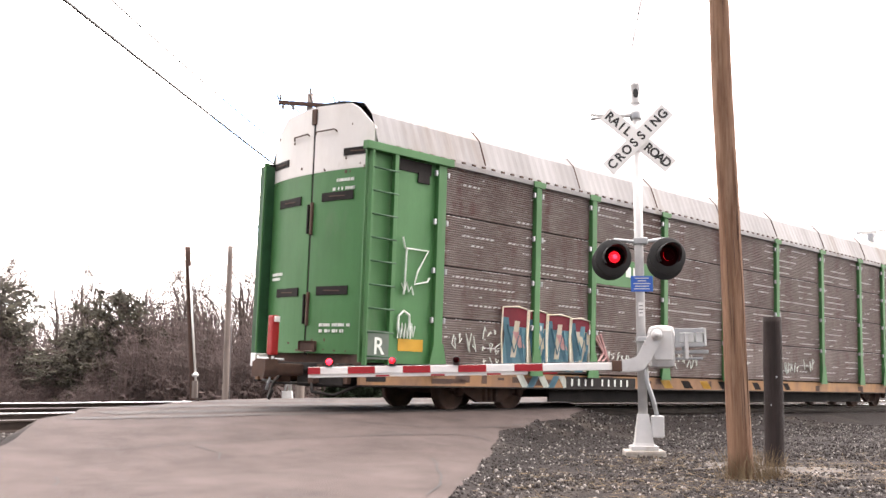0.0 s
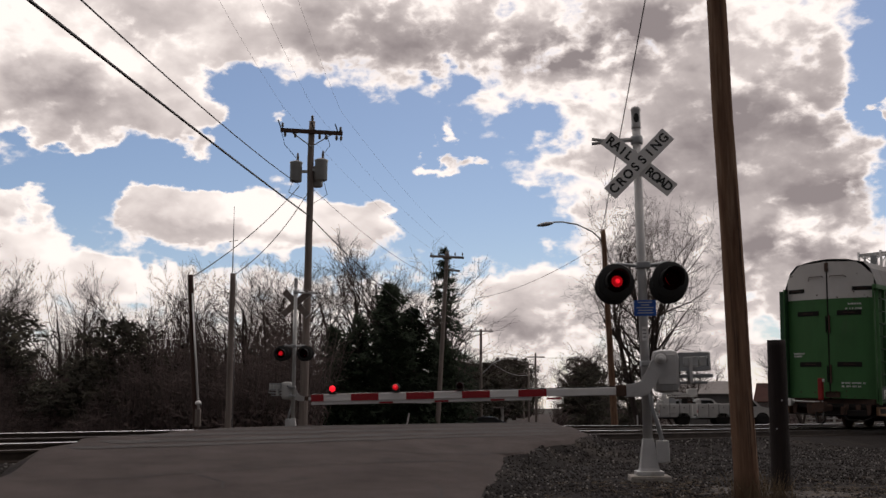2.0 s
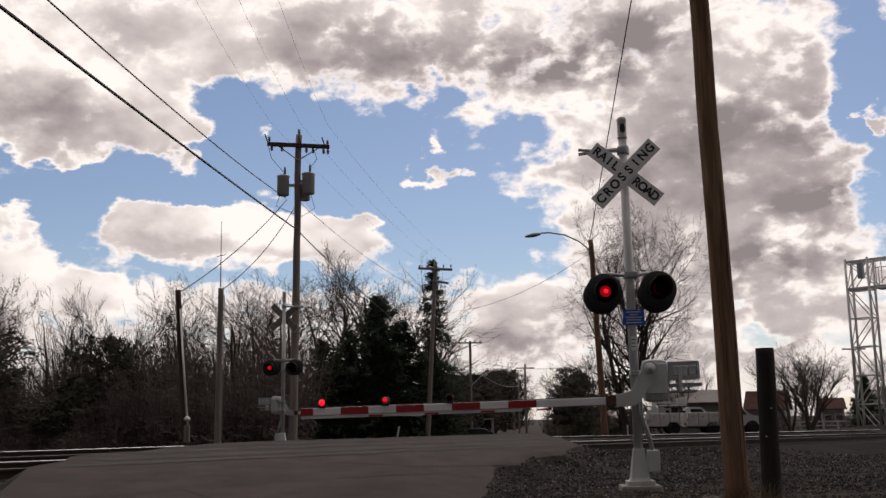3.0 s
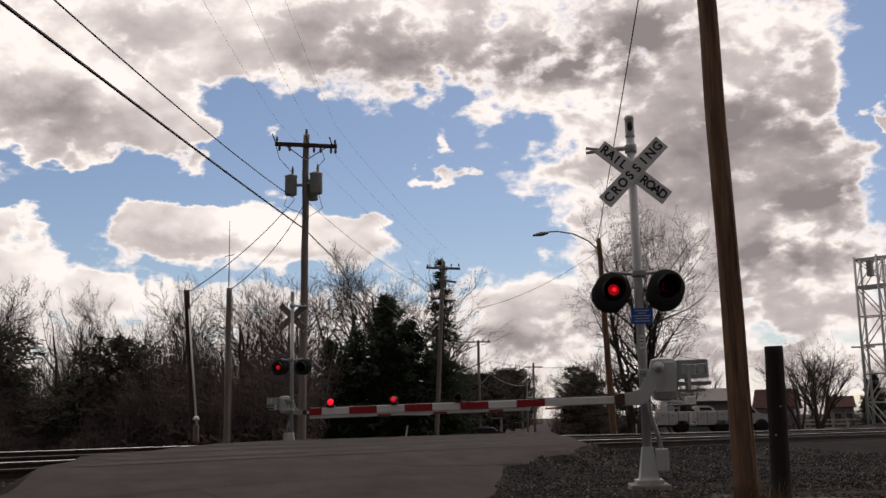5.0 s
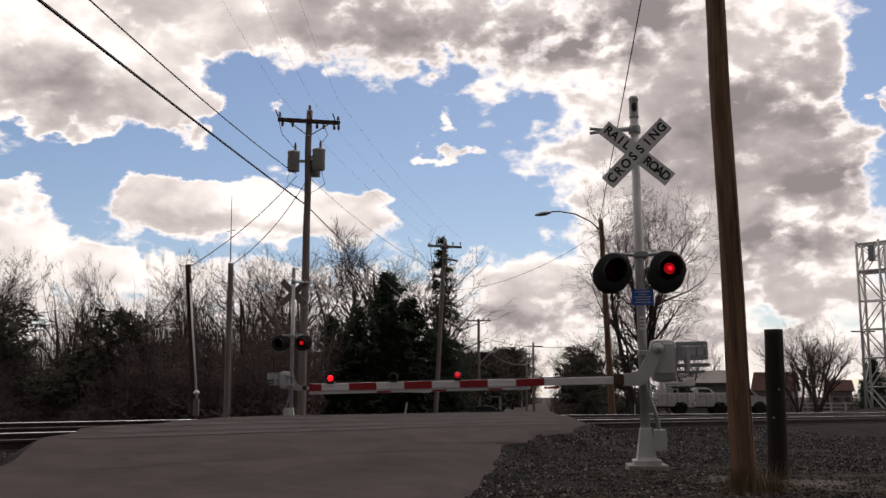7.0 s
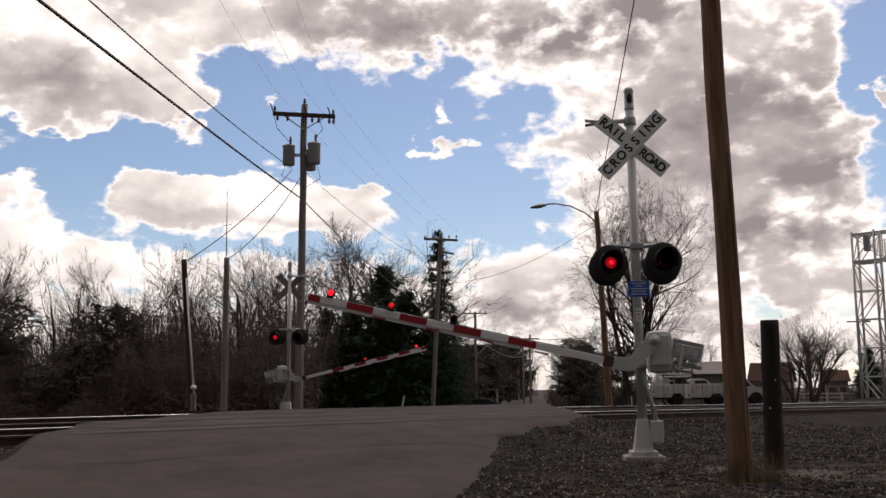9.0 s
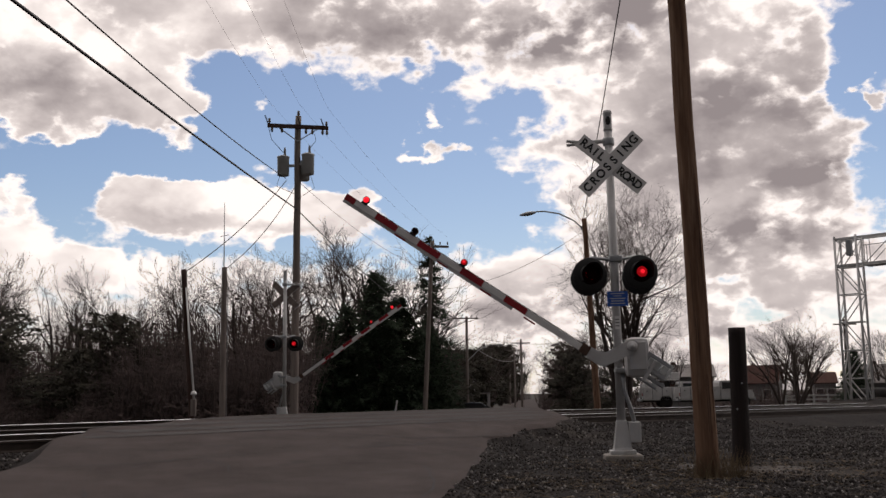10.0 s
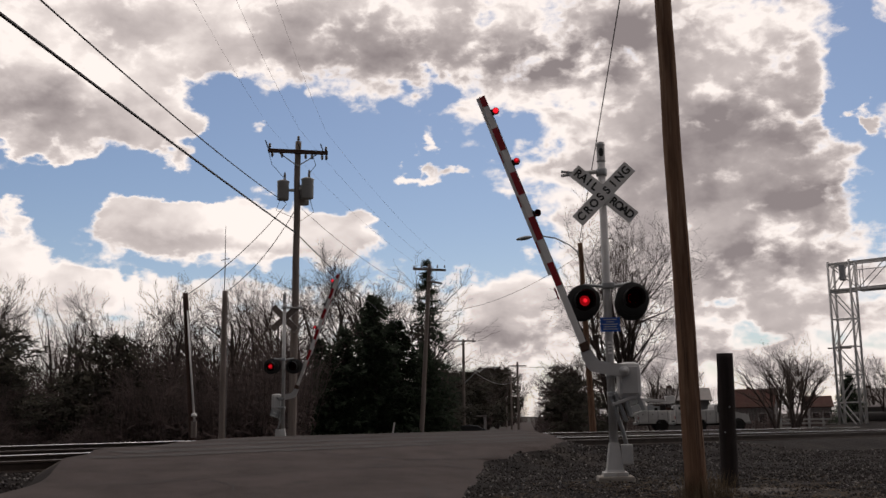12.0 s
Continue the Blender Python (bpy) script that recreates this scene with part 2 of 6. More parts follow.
M["thin_wire"] = material("thin_wire", (0.22, 0.21, 0.21), (0.16, 0.15, 0.15), 0.5, bump=0)
M["car_green"] = material("car_green", (0.047, 0.165, 0.050), (0.037, 0.122, 0.038), 0.6, scale=1.2, fine=30, stretch=(1, 1, 0.35), stain=(0.075, 0.135, 0.065), stain_amount=0.25, bump=0.08)
M["car_green_dark"] = material("car_green_dark", (0.022, 0.085, 0.035), (0.016, 0.06, 0.024), 0.55, scale=2, bump=0.08)
M["car_white"] = material("car_white", (0.66, 0.64, 0.62), (0.54, 0.52, 0.50), 0.6, scale=0.8, fine=20, stretch=(1, 1, 0.4), stain=(0.32, 0.25, 0.2), stain_amount=0.10, bump=0.1)
M["roof_dirty"] = material("roof_dirty", (0.27, 0.262, 0.265), (0.18, 0.172, 0.172), 0.65, scale=0.7, fine=16, stretch=(0.3, 1.6, 0.3), stain=(0.15, 0.12, 0.10), stain_amount=0.25, bump=0.1)
M["rust"] = material("rust", (0.10, 0.052, 0.035), (0.055, 0.035, 0.028), 0.85, scale=3, bump=0.4)
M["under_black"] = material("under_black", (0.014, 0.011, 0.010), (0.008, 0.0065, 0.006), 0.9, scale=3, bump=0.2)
M["sill_orange"] = material("sill_orange", (0.34, 0.175, 0.055), (0.22, 0.125, 0.07), 0.75, scale=1.3, fine=18, stain=(0.09, 0.05, 0.036), stain_amount=0.65, stretch=(1, 1, 0.5), bump=0.2)
M["decal_white"] = material("decal_white", (0.72, 0.74, 0.70), (0.5, 0.55, 0.5), 0.6, scale=9, bump=0)
M["decal_yellow"] = material("decal_yellow", (0.48, 0.27, 0.012), (0.40, 0.22, 0.01), 0.6, bump=0)
M["spray_red"] = material("spray_red", (0.30, 0.03, 0.05), (0.22, 0.03, 0.045), 0.7, scale=4, bump=0)
M["spray_blue"] = material("spray_blue", (0.05, 0.14, 0.20), (0.10, 0.22, 0.28), 0.7, scale=4, bump=0)
M["spray_teal"] = material("spray_teal", (0.18, 0.38, 0.42), (0.12, 0.25, 0.33), 0.7, scale=4, bump=0)
M["spray_cream"] = material("spray_cream", (0.62, 0.55, 0.36), (0.66, 0.62, 0.55), 0.7, scale=4, bump=0)
M["spray_pink"] = material("spray_pink", (0.50, 0.24, 0.24), (0.60, 0.40, 0.38), 0.7, scale=4, bump=0)
M["eot_red"] = material("eot_red", (0.35, 0.02, 0.02), (0.28, 0.015, 0.015), 0.5, bump=0.03)


def screen_material():
    """Weathered galvanised rack screen: ribs with painted groove shade, rust bleeding down, and broken rows of pale
    paint for light through punched holes.
    """
    mt = bpy.data.materials.new("rack_screen")
    mt.use_nodes = True
    nt = mt.node_tree
    N, L = nt.nodes.new, nt.links.new
    b = nt.nodes["Principled BSDF"]
    b.inputs["Roughness"].default_value, b.inputs["Metallic"].default_value = 0.65, 0.15
    tc = N("ShaderNodeTexCoord")
    info = N("ShaderNodeObjectInfo")

    def m(op, a, bb=0.0):
        n = N("ShaderNodeMath")
        n.operation = op
        for i, v in enumerate((a, bb)):
            if isinstance(v, (int, float)):
                n.inputs[i].default_value = v
            else:
                L(v, n.inputs[i])
        return n.outputs[0]
    sep = N("ShaderNodeSeparateXYZ")
    L(tc.outputs["Object"], sep.inputs[0])
    shift = m("MULTIPLY", info.outputs["Random"], 37.0)
    comb = N("ShaderNodeCombineXYZ")
    L(m("ADD", sep.outputs[1], shift), comb.inputs[0])
    L(sep.outputs[2], comb.inputs[1])
    L(shift, comb.inputs[2])

    def nz(sx, sy, detail, rough=0.6):
        mp = N("ShaderNodeMapping")
        L(comb.outputs[0], mp.inputs[0])
        mp.inputs["Scale"].default_value = (sx, sy, 1)
        n = N("ShaderNodeTexNoise")
        L(mp.outputs[0], n.inputs["Vector"])
        n.inputs["Scale"].default_value, n.inputs["Detail"].default_value, n.inputs["Roughness"].default_value = 1.0, detail, rough
        return n.outputs["Fac"]

    def mixc(f, a, bb):
        n = N("ShaderNodeMix")
        n.data_type = "RGBA"
        L(f, n.inputs[0])
        for i, v in ((6, a), (7, bb)):
            if isinstance(v, tuple):
                n.inputs[i].default_value = (*v, 1)
            else:
                L(v, n.inputs[i])
        return n.outputs[2]

    def steep(v, lo, hi):
        n = N("ShaderNodeMapRange")
        L(v, n.inputs[0])
        n.inputs[1].default_value, n.inputs[2].default_value = lo, hi
        return n.outputs[0]
    col = mixc(steep(nz(1.1, 0.7, 5), 0.35, 0.65), (0.20, 0.160, 0.146), (0.112, 0.076, 0.066))
    col = mixc(steep(nz(2.2, 0.35, 6, 0.7), 0.50, 0.66), col, (0.105, 0.050, 0.042))
    col = mixc(m("MULTIPLY", steep(nz(4.0, 30.0, 3), 0.48, 0.74), 0.7), col, (0.27, 0.245, 0.23))
    # shade in the recesses between the ribs, darkened in the base colour
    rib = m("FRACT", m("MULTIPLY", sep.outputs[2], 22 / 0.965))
    groove_shade = m("GREATER_THAN", rib, 0.74)
    col = mixc(m("MULTIPLY", groove_shade, 0.75), col, (0.035, 0.026, 0.024))
    # pale dashes painted as daylight through holes; the sheet itself is closed
    rowpos = m("FRACT", m("MULTIPLY", sep.outputs[2], 22 / 0.965 / 4))
    row = m("LESS_THAN", m("ABSOLUTE", m("SUBTRACT", rowpos, 0.52)), 0.07)
    slot = m("LESS_THAN", m("FRACT", m("MULTIPLY", sep.outputs[1], 7.3)), 0.66)
    gate = m("GREATER_THAN", nz(0.8, 2.4, 2), 0.53)
    f = m("MULTIPLY", m("MULTIPLY", row, slot), gate)
    col = mixc(f, col, (0.70, 0.70, 0.70))
    L(col, b.inputs["Base Color"])
    return mt


M["screen"] = screen_material()


# ---- mesh helpers ----
def finish(bm, name, mat, smooth=False):
    me = bpy.data.meshes.new(name)
    bmesh.ops.recalc_face_normals(bm, faces=bm.faces)
    bm.to_mesh(me)
    bm.free()
    me.materials.append(mat)
    if smooth:
        me.polygons.foreach_set("use_smooth", [True] * len(me.polygons))
    return me


def part(name, bm, mat, parent, label="", smooth=False, at=None):
    ob = new(name, finish(bm, name, mat, smooth) if isinstance(bm, bmesh.types.BMesh) else bm)
    ob.parent = parent
    if at is not None:
        ob.matrix_basis = at
    if label:
        ob["label"] = label
    return ob


def thing(name, m=None, label="", category="", group="", kind=""):
    ob = new(name)
    ob.empty_display_size = 0.2
    if m is not None:
        ob.matrix_basis = m
    return tagged(ob, label, category, group, kind)


def solid(name, bm, mat, label="", category="", group="", kind="", m=None, smooth=False):
    ob = new(name, finish(bm, name, mat, smooth))
    if m is not None:
        ob.matrix_basis = m
    return tagged(ob, label, category, group, kind)


def box(c, s, bevel=0.0, m=None, bm=None):
    """A box at centre c with sizes s, its edges bevelled."""
    bm = bm or bmesh.new()
    mat = Matrix.Translation(c) @ (m or Matrix()) @ Matrix.Diagonal((*s, 1))
    vs = bmesh.ops.create_cube(bm, size=1, matrix=mat)["verts"]
    if bevel:
        es = list({e for v in vs for e in v.link_edges})
        bmesh.ops.bevel(bm, geom=es, offset=bevel, segments=2, affect="EDGES", profile=0.6)
    return bm


def tube(pts, radii, seg=8, bm=None, caps=True):
    """A round bar through points, with a radius at each."""
    bm = bm or bmesh.new()
    pts = [Vector(p) for p in pts]
    if isinstance(radii, (int, float)):
        radii = [radii] * len(pts)
    rings, side = [], None
    for i, p in enumerate(pts):
        d = (pts[min(i + 1, len(pts) - 1)] - pts[max(i - 1, 0)]).normalized()
        if side is None:
            side = d.orthogonal().normalized()
        else:
            side = (side - d * side.dot(d)).normalized()
        up = d.cross(side)
        rings.append([bm.verts.new(p + (side * math.cos(2 * math.pi * k / seg) + up * math.sin(2 * math.pi * k / seg)) * radii[i]) for k in range(seg)])
    for a, b in zip(rings, rings[1:]):
        for k in range(seg):
            bm.faces.new((a[k], a[(k + 1) % seg], b[(k + 1) % seg], b[k]))
    if caps:
        bm.faces.new(rings[0][::-1])
        bm.faces.new(rings[-1])
    return bm


def prism(poly, y0, y1, bm=None, m=None):
    """A flat outline in x and z, pushed from y0 to y1."""
    bm = bm or bmesh.new()
    m = m or Matrix()
    a = [bm.verts.new(m @ Vector((x, y0, z))) for x, z in poly]
    b = [bm.verts.new(m @ Vector((x, y1, z))) for x, z in poly]
    bm.faces.new(a)
    bm.faces.new(b[::-1])
    for i in range(len(poly)):
        j = (i + 1) % len(poly)
        bm.faces.new((a[i], b[i], b[j], a[j]))
    return bm


def lathe(profile, seg=20, bm=None, m=None):
    """A turned solid about z from rows of radius, height."""
    bm = bm or bmesh.new()
    m = m or Matrix()
    rings = [[bm.verts.new(m @ Vector((r * math.cos(2 * math.pi * k / seg), r * math.sin(2 * math.pi * k / seg), z))) for k in range(seg)] for r, z in profile]
    for a, b in zip(rings, rings[1:]):
        for k in range(seg):
            bm.faces.new((a[k], a[(k + 1) % seg], b[(k + 1) % seg], b[k]))
    bm.faces.new(rings[0][::-1])
    bm.faces.new(rings[-1])
    return bm


def words(text, size, mat, parent, m, label=""):
    """Lettering in the built-in font, as a thin mesh."""
    cu = bpy.data.curves.new("lettering", "FONT")
    cu.body, cu.size, cu.extrude, cu.align_x, cu.align_y = text, size, 0.001, "CENTER", "CENTER"
    cu.offset = 0.006
    tmp = bpy.data.objects.new("lettering", cu)
    me = bpy.data.meshes.new_from_object(tmp)
    bpy.data.objects.remove(tmp)
    me.materials.clear()
    me.materials.append(mat)
    ob = new("lettering", me)
    ob.parent, ob.matrix_basis = parent, m
    if label:
        ob["label"] = label
    return ob


# ---- ground, tracks and road ----
# track space: x towards the viewer's side, y along the rails to the north-east; perp = -x
TRK = pose(0, 0, 0, 0, 0, -45)
RAILS = ((14.3, 0.0), (15.735, 0.039), (18.6, 0.035), (20.035, 0.093))
ROAD_TURN = 6.25


def smooth(a, b, v):
    t = min(1.0, max(0.0, (v - a) / (b - a)))
    return t * t * (3 - 2 * t)


def perp(x, y):
    return (y - x) * math.sqrt(0.5)


def grade(u):
    """How far the line has dropped at u metres along the rails."""
    return 0.0087 * min(34.0, max(0.0, u - 16.0))


def ground_z(x, y):
    p = perp(x, y)
    z = -grade((x + y) * math.sqrt(0.5)) * smooth(8, 13, p) - 0.45 + 0.27 * smooth(11.4, 13.2, p) + 0.06 * smooth(14, 19, p) - 0.48 * smooth(21.6, 25.0, p) - 0.95 * smooth(25, 55, p)
    far = math.hypot(x, y)
    z += 0.52 * smooth(9, 13, x) * smooth(45, 58, y) * (1 - smooth(80, 95, y))
    z -= 0.7 * smooth(100, 400, p)
    amp = 0.03 * (1 - smooth(40, 80, far))
    return z + amp * noise.noise((x * 0.7, y * 0.7, 0)) + amp * 0.6 * noise.noise((x * 2.3, y * 2.3, 5))


ROAD_PROFILE = ((-90, -0.42), (6.5, -0.41), (9.0, -0.365), (11.0, -0.20), (12.6, -0.06), (13.6, 0.02), (14.5, 0.03), (15.8, 0.066), (18.5, 0.07), (20.1, 0.12), (21.6, 0.11), (26, -0.25), (32, -0.75), (45, -1.25), (55, -1.5), (100, -1.5), (400, -2.2), (900, -3.0))


def road_z(x, y):
    p = perp(x, y)
    z = ROAD_PROFILE[-1][1]
    for (a, va), (b, vb) in zip(ROAD_PROFILE, ROAD_PROFILE[1:]):
        if p <= b:
            z = va + (vb - va) * (p - a) / (b - a)
            break
    return z + 0.008 * noise.noise((x * 0.5, y * 0.5, 2))


def build_ground():
    bm = bmesh.new()
    a = [-4000, -1500, -600, -250, -120, -70] + [-50 + i * 4 for i in range(6)] + [-28 + i * 1.0 for i in range(69)] + [41 + i * 5 for i in range(8)] + [90, 130, 250, 600, 1500, 4000]
    b = [-4000, -1500, -600, -250, -100, -40, -15] + [-8 + i * 1.0 for i in range(18)] + [10 + i * 0.4 for i in range(45)] + [29, 32, 37, 45, 55, 70, 100, 160, 280, 600, 1500, 4000]
    grid = []
    for p in b:
        row = []
        for u in a:
            w = TRK @ Vector((-p, u, 0))
            row.append(bm.verts.new((w.x, w.y, ground_z(w.x, w.y))))
        grid.append(row)
    for r0, r1 in zip(grid, grid[1:]):
        for i in range(len(a) - 1):
            bm.faces.new((r0[i], r0[i + 1], r1[i + 1], r1[i]))
    ob = solid("ground", bm, M["gravel_ground"], "grey-brown gravel and bare earth beside the railway", "ground", kind="structure", smooth=True)
    ob.data.materials.append(M["far_ground"])
    for poly in ob.data.polygons:
        if perp(poly.center.x, poly.center.y) > 25:
            poly.material_index = 1


RIGHT_EDGE = ((-8, -0.4), (6, -0.2), (8.5, -0.06), (12.25, 0.34), (13.8, 0.55), (16.5, 0.80), (18.5, 1.47), (20.6, 2.5), (23, 3.1), (28, 3.3), (34, 3.35))
LEFT_EDGE = ((-8, -6.2), (8, -5.0), (11, -4.9), (15, -5.7), (17.3, -6.1), (21, -5.7), (26, -4.6), (34, -3.3))


def along(table, y):
    for (a, va), (b, vb) in zip(table, table[1:]):
        if y <= b:
            return va + (vb - va) * smooth(a, b, y)
    return table[-1][1] + 0.1095 * (y - table[-1][0])


def road_edges(y):
    """Left and right edge at the distance y; the mouth flares at the tracks."""
    return along(LEFT_EDGE, y), along(RIGHT_EDGE, y)


def build_road():
    bm = bmesh.new()
    ys = [-6 + i * 0.3 for i in range(150)] + [39, 41, 44, 48, 55, 65, 80, 100, 150, 220, 320, 420]
    n = 22
    rows = []
    for y in ys:
        l, r = road_edges(y)
        row = []
        wob_l, wob_r = 0.08 * noise.noise((y * 0.6, 0, 7)), 0.07 * noise.noise((y * 0.8, 3, 7)) + 0.05 * noise.noise((y * 2.3, 3, 7))
        for i in range(n + 1):
            x = l + wob_l + (r + wob_r - l - wob_l) * i / n
            z = road_z(x, y)
            row.append(bm.verts.new((x, y, z)))
        row.insert(0, bm.verts.new((l + wob_l - 0.45, y, ground_z(l - 0.4, y) - 0.06)))
        zr = road_z(r, y)
        g = ground_z(r + 1.0, y) - 0.05
        for f in (0.12, 0.35, 0.65, 1.0):
            row.append(bm.verts.new((r + wob_r + 1.0 * f, y, zr + (g - zr) * (f ** 0.8) + 0.012 * noise.noise((f * 4, y * 2.0, 9)))))
        rows.append(row)
    for r0, r1 in zip(rows, rows[1:]):
        for i in range(len(r0) - 1):
            bm.faces.new((r0[i], r0[i + 1], r1[i + 1], r1[i]))
    per = len(rows[0]) - 1
    bm.faces.ensure_lookup_table()
    for i, f in enumerate(bm.faces):
        f.material_index = 1 if (i % per == 0 or i % per > n + 1) else 0
    ob = solid("road", bm, M["asphalt"], "worn patched grey asphalt road rising to the crossing", "road", kind="structure", smooth=True)
    ob.data.materials.append(M["gravel_ground"])
    return ob


def strip_on_road(points, width, mat, name, label, lift=0.004):
    """A flat strip that follows the road surface through plan points."""
    bm = bmesh.new()
    rows = []
    pts = [Vector((*p, 0)) for p in points]
    dense = []
    for a, b in zip(pts, pts[1:]):
        k = max(2, int((b - a).length / 0.25))
        dense += [a.lerp(b, i / k) for i in range(k)]
    dense.append(pts[-1])
    for i, p in enumerate(dense):
        d = (dense[min(i + 1, len(dense) - 1)] - dense[max(i - 1, 0)]).normalized()
        s = Vector((-d.y, d.x, 0))
        wv = width * (0.6 + 0.6 * abs(noise.noise((p.x * 1.7, p.y * 1.7, 11))))
        wob = s * min(0.08, 1.2 * width) * noise.noise((p.x * 1.1, p.y * 1.1, 13))
        rows.append([bm.verts.new((q.x, q.y, road_z(q.x, q.y) + lift)) for q in (p + wob + s * wv / 2, p + wob - s * wv / 2)])
    for a, b in zip(rows, rows[1:]):
        bm.faces.new((a[0], a[1], b[1], b[0]))
    return solid(name, bm, mat, label, "road mark", kind="structure")


def swept(outline):
    """A rail section carried along the line, over its change of grade."""
    bm = bmesh.new()
    rows = [[bm.verts.new((x, u, z - grade(u))) for x, z in outline] for u in (-300, 10, 14, 16, 18, 20, 24, 30, 36, 42, 50, 52, 60, 400)]
    n = len(outline)
    for a, b in zip(rows, rows[1:]):
        for i in range(n):
            bm.faces.new((a[i], b[i], b[(i + 1) % n], a[(i + 1) % n]))
    bm.faces.new(rows[0])
    bm.faces.new(rows[-1][::-1])
    return bm


def build_track():
    tie_me = finish(box((0, 0, -0.27), (2.6, 0.23, 0.18), 0.012), "tie", M["tie"])
    for k, (p0, z0, p1, z1) in enumerate(((*RAILS[0], *RAILS[1]), (*RAILS[2], *RAILS[3]))):
        tilt = math.degrees(math.atan2(z1 - z0, p1 - p0))
        mid, zc = (p0 + p1) / 2, (z0 + z1) / 2
        track = thing("track", TRK @ pose(-mid, 0, zc, 0, tilt, 0), "railway track of polished steel rails on dark timber ties", "railway track", "tracks", "structure")
        half = (p1 - p0) / 2
        prof = [(-0.075, -0.175), (0.075, -0.175), (0.075, -0.16), (0.012, -0.135), (0.012, -0.045), (0.036, -0.035), (0.036, -0.004), (-0.036, -0.004), (-0.036, -0.035), (-0.012, -0.045), (-0.012, -0.135), (-0.075, -0.16)]
        for s in (-1, 1):
            rail = part("rail", swept([(x + s * (half + 0.036), z) for x, z in prof]), M["rail_steel"], track)
            crown = [(0.036 * math.sin(a), 0.012 * math.cos(a) - 0.010) for a in [math.pi * (i / 6 - 0.5) for i in range(7)]]
            crown = [(x * 0.8, z) for x, z in crown]
            part("rail_head", swept([(x + s * (half + 0.036), z) for x, z in crown]), M["rail_top"] if s < 0 else M["rail_dull"], rail, "bright polished running surface")
        if k == 0:
            for i in range(150):
                y = -14 + i * 0.52
                ob = new("tie", tie_me)
                ob.parent = track
                ob.matrix_basis = pose(0.03 * math.sin(i * 7.1), y, -grade(y), 0, 0, 0.6 * math.sin(i * 3.3))


def verge_z(x, y):
    """Ground height with the road's gravel shoulder on it."""
    r = road_edges(y)[1]
    g = ground_z(x, y)
    if r - 0.2 < x < r + 1.0:
        f = max(0.0, x - r)
        zr = road_z(r, y)
        return max(g, zr + (ground_z(r + 1.0, y) - 0.05 - zr) * f ** 0.8)
    return g


def scatter_stones():
    """Loose ballast over the shoulder and the verge."""
    base = []
    for k in range(5):
        b = bmesh.new()
        bmesh.ops.create_icosphere(b, subdivisions=1, radius=1)
        vs = [Vector(v.co) * (1 + 0.35 * noise.noise(Vector(v.co) * 1.3 + Vector((k * 9, 0, 0)))) for v in b.verts]
        base.append((vs, [[v.index for v in f.verts] for f in b.faces]))
        b.free()
    for nm, mat, count, seed in (("ballast", M["stone"], 30000, 1), ("pale_gravel", M["pale_stone"], 4500, 2)):
        rnd = random.Random(seed)
        verts, faces = [], []
        made = 0
        while made < count:
            d = 6.5 + 21 * rnd.random() ** 1.3
            ang = rnd.uniform(-0.5, 0.5)
            x, y = d * math.tan(ang), d
            l, r = road_edges(y)
            if l - 0.05 < x < r + 0.12:
                continue
            if x < r + 0.3 and x > l and rnd.random() < 0.4:
                continue
            p = perp(x, y)
            if p > 14.0 or (x < 0 and p < 9):
                continue
            s = (0.007 + 0.018 * rnd.random() ** 1.6) * (1.3 if p > 11.5 else 1.0) * (1.0 if nm == "ballast" else 0.9)
            rot = Euler((rnd.uniform(0, 6), rnd.uniform(0, 6), rnd.uniform(0, 6))).to_matrix()
            vs, fs = rnd.choice(base)
            c = Vector((x, y, verge_z(x, y) + s * 0.35))
            sc = Vector((s * rnd.uniform(0.8, 1.4), s, s * rnd.uniform(0.6, 0.9)))
            o = len(verts)
            verts += [tuple(c + rot @ Vector((v.x * sc.x, v.y * sc.y, v.z * sc.z))) for v in vs]
            faces += [[i + o for i in f] for f in fs]
            made += 1
        me = bpy.data.meshes.new(nm)
        me.from_pydata(verts, [], faces)
        me.materials.append(mat)
        tagged(new(nm, me), "loose crushed stone ballast on the verge", "gravel", kind="stuff")


build_ground()
build_road()
build_track()


# ---- crossing signals ----
FLASHERS = []  # (added turning insert, lit first)


def lamp_insert(parent, m, r):
    """An added insert, glowing front half and dark back half; its turning imitates the lamp's switching."""
    ob = new("lamp_insert")
    ob.parent, ob.matrix_basis = parent, m
    for nm, mat, s in (("lit_half", M["red_glow"], -1), ("dark_half", M["red_dark"], 1)):
        prof = [(r * math.cos(a), r * 0.55 * math.sin(a)) for a in [i * math.pi / 12 for i in range(6)]] + [(0.004, r * 0.55)]
        part(nm, lathe(prof, 16, m=pose(0, 0.002 * s, 0, -90 * s, 0, 0)), mat, ob, smooth=True)
    part("hot_spot", lathe([(r * 0.42, r * 0.49), (r * 0.34, r * 0.53), (r * 0.15, r * 0.565), (0.004, r * 0.57)], 12, m=pose(0, -0.004, 0, 90, 0, 0)), M["red_core"], ob, smooth=True)
    return ob


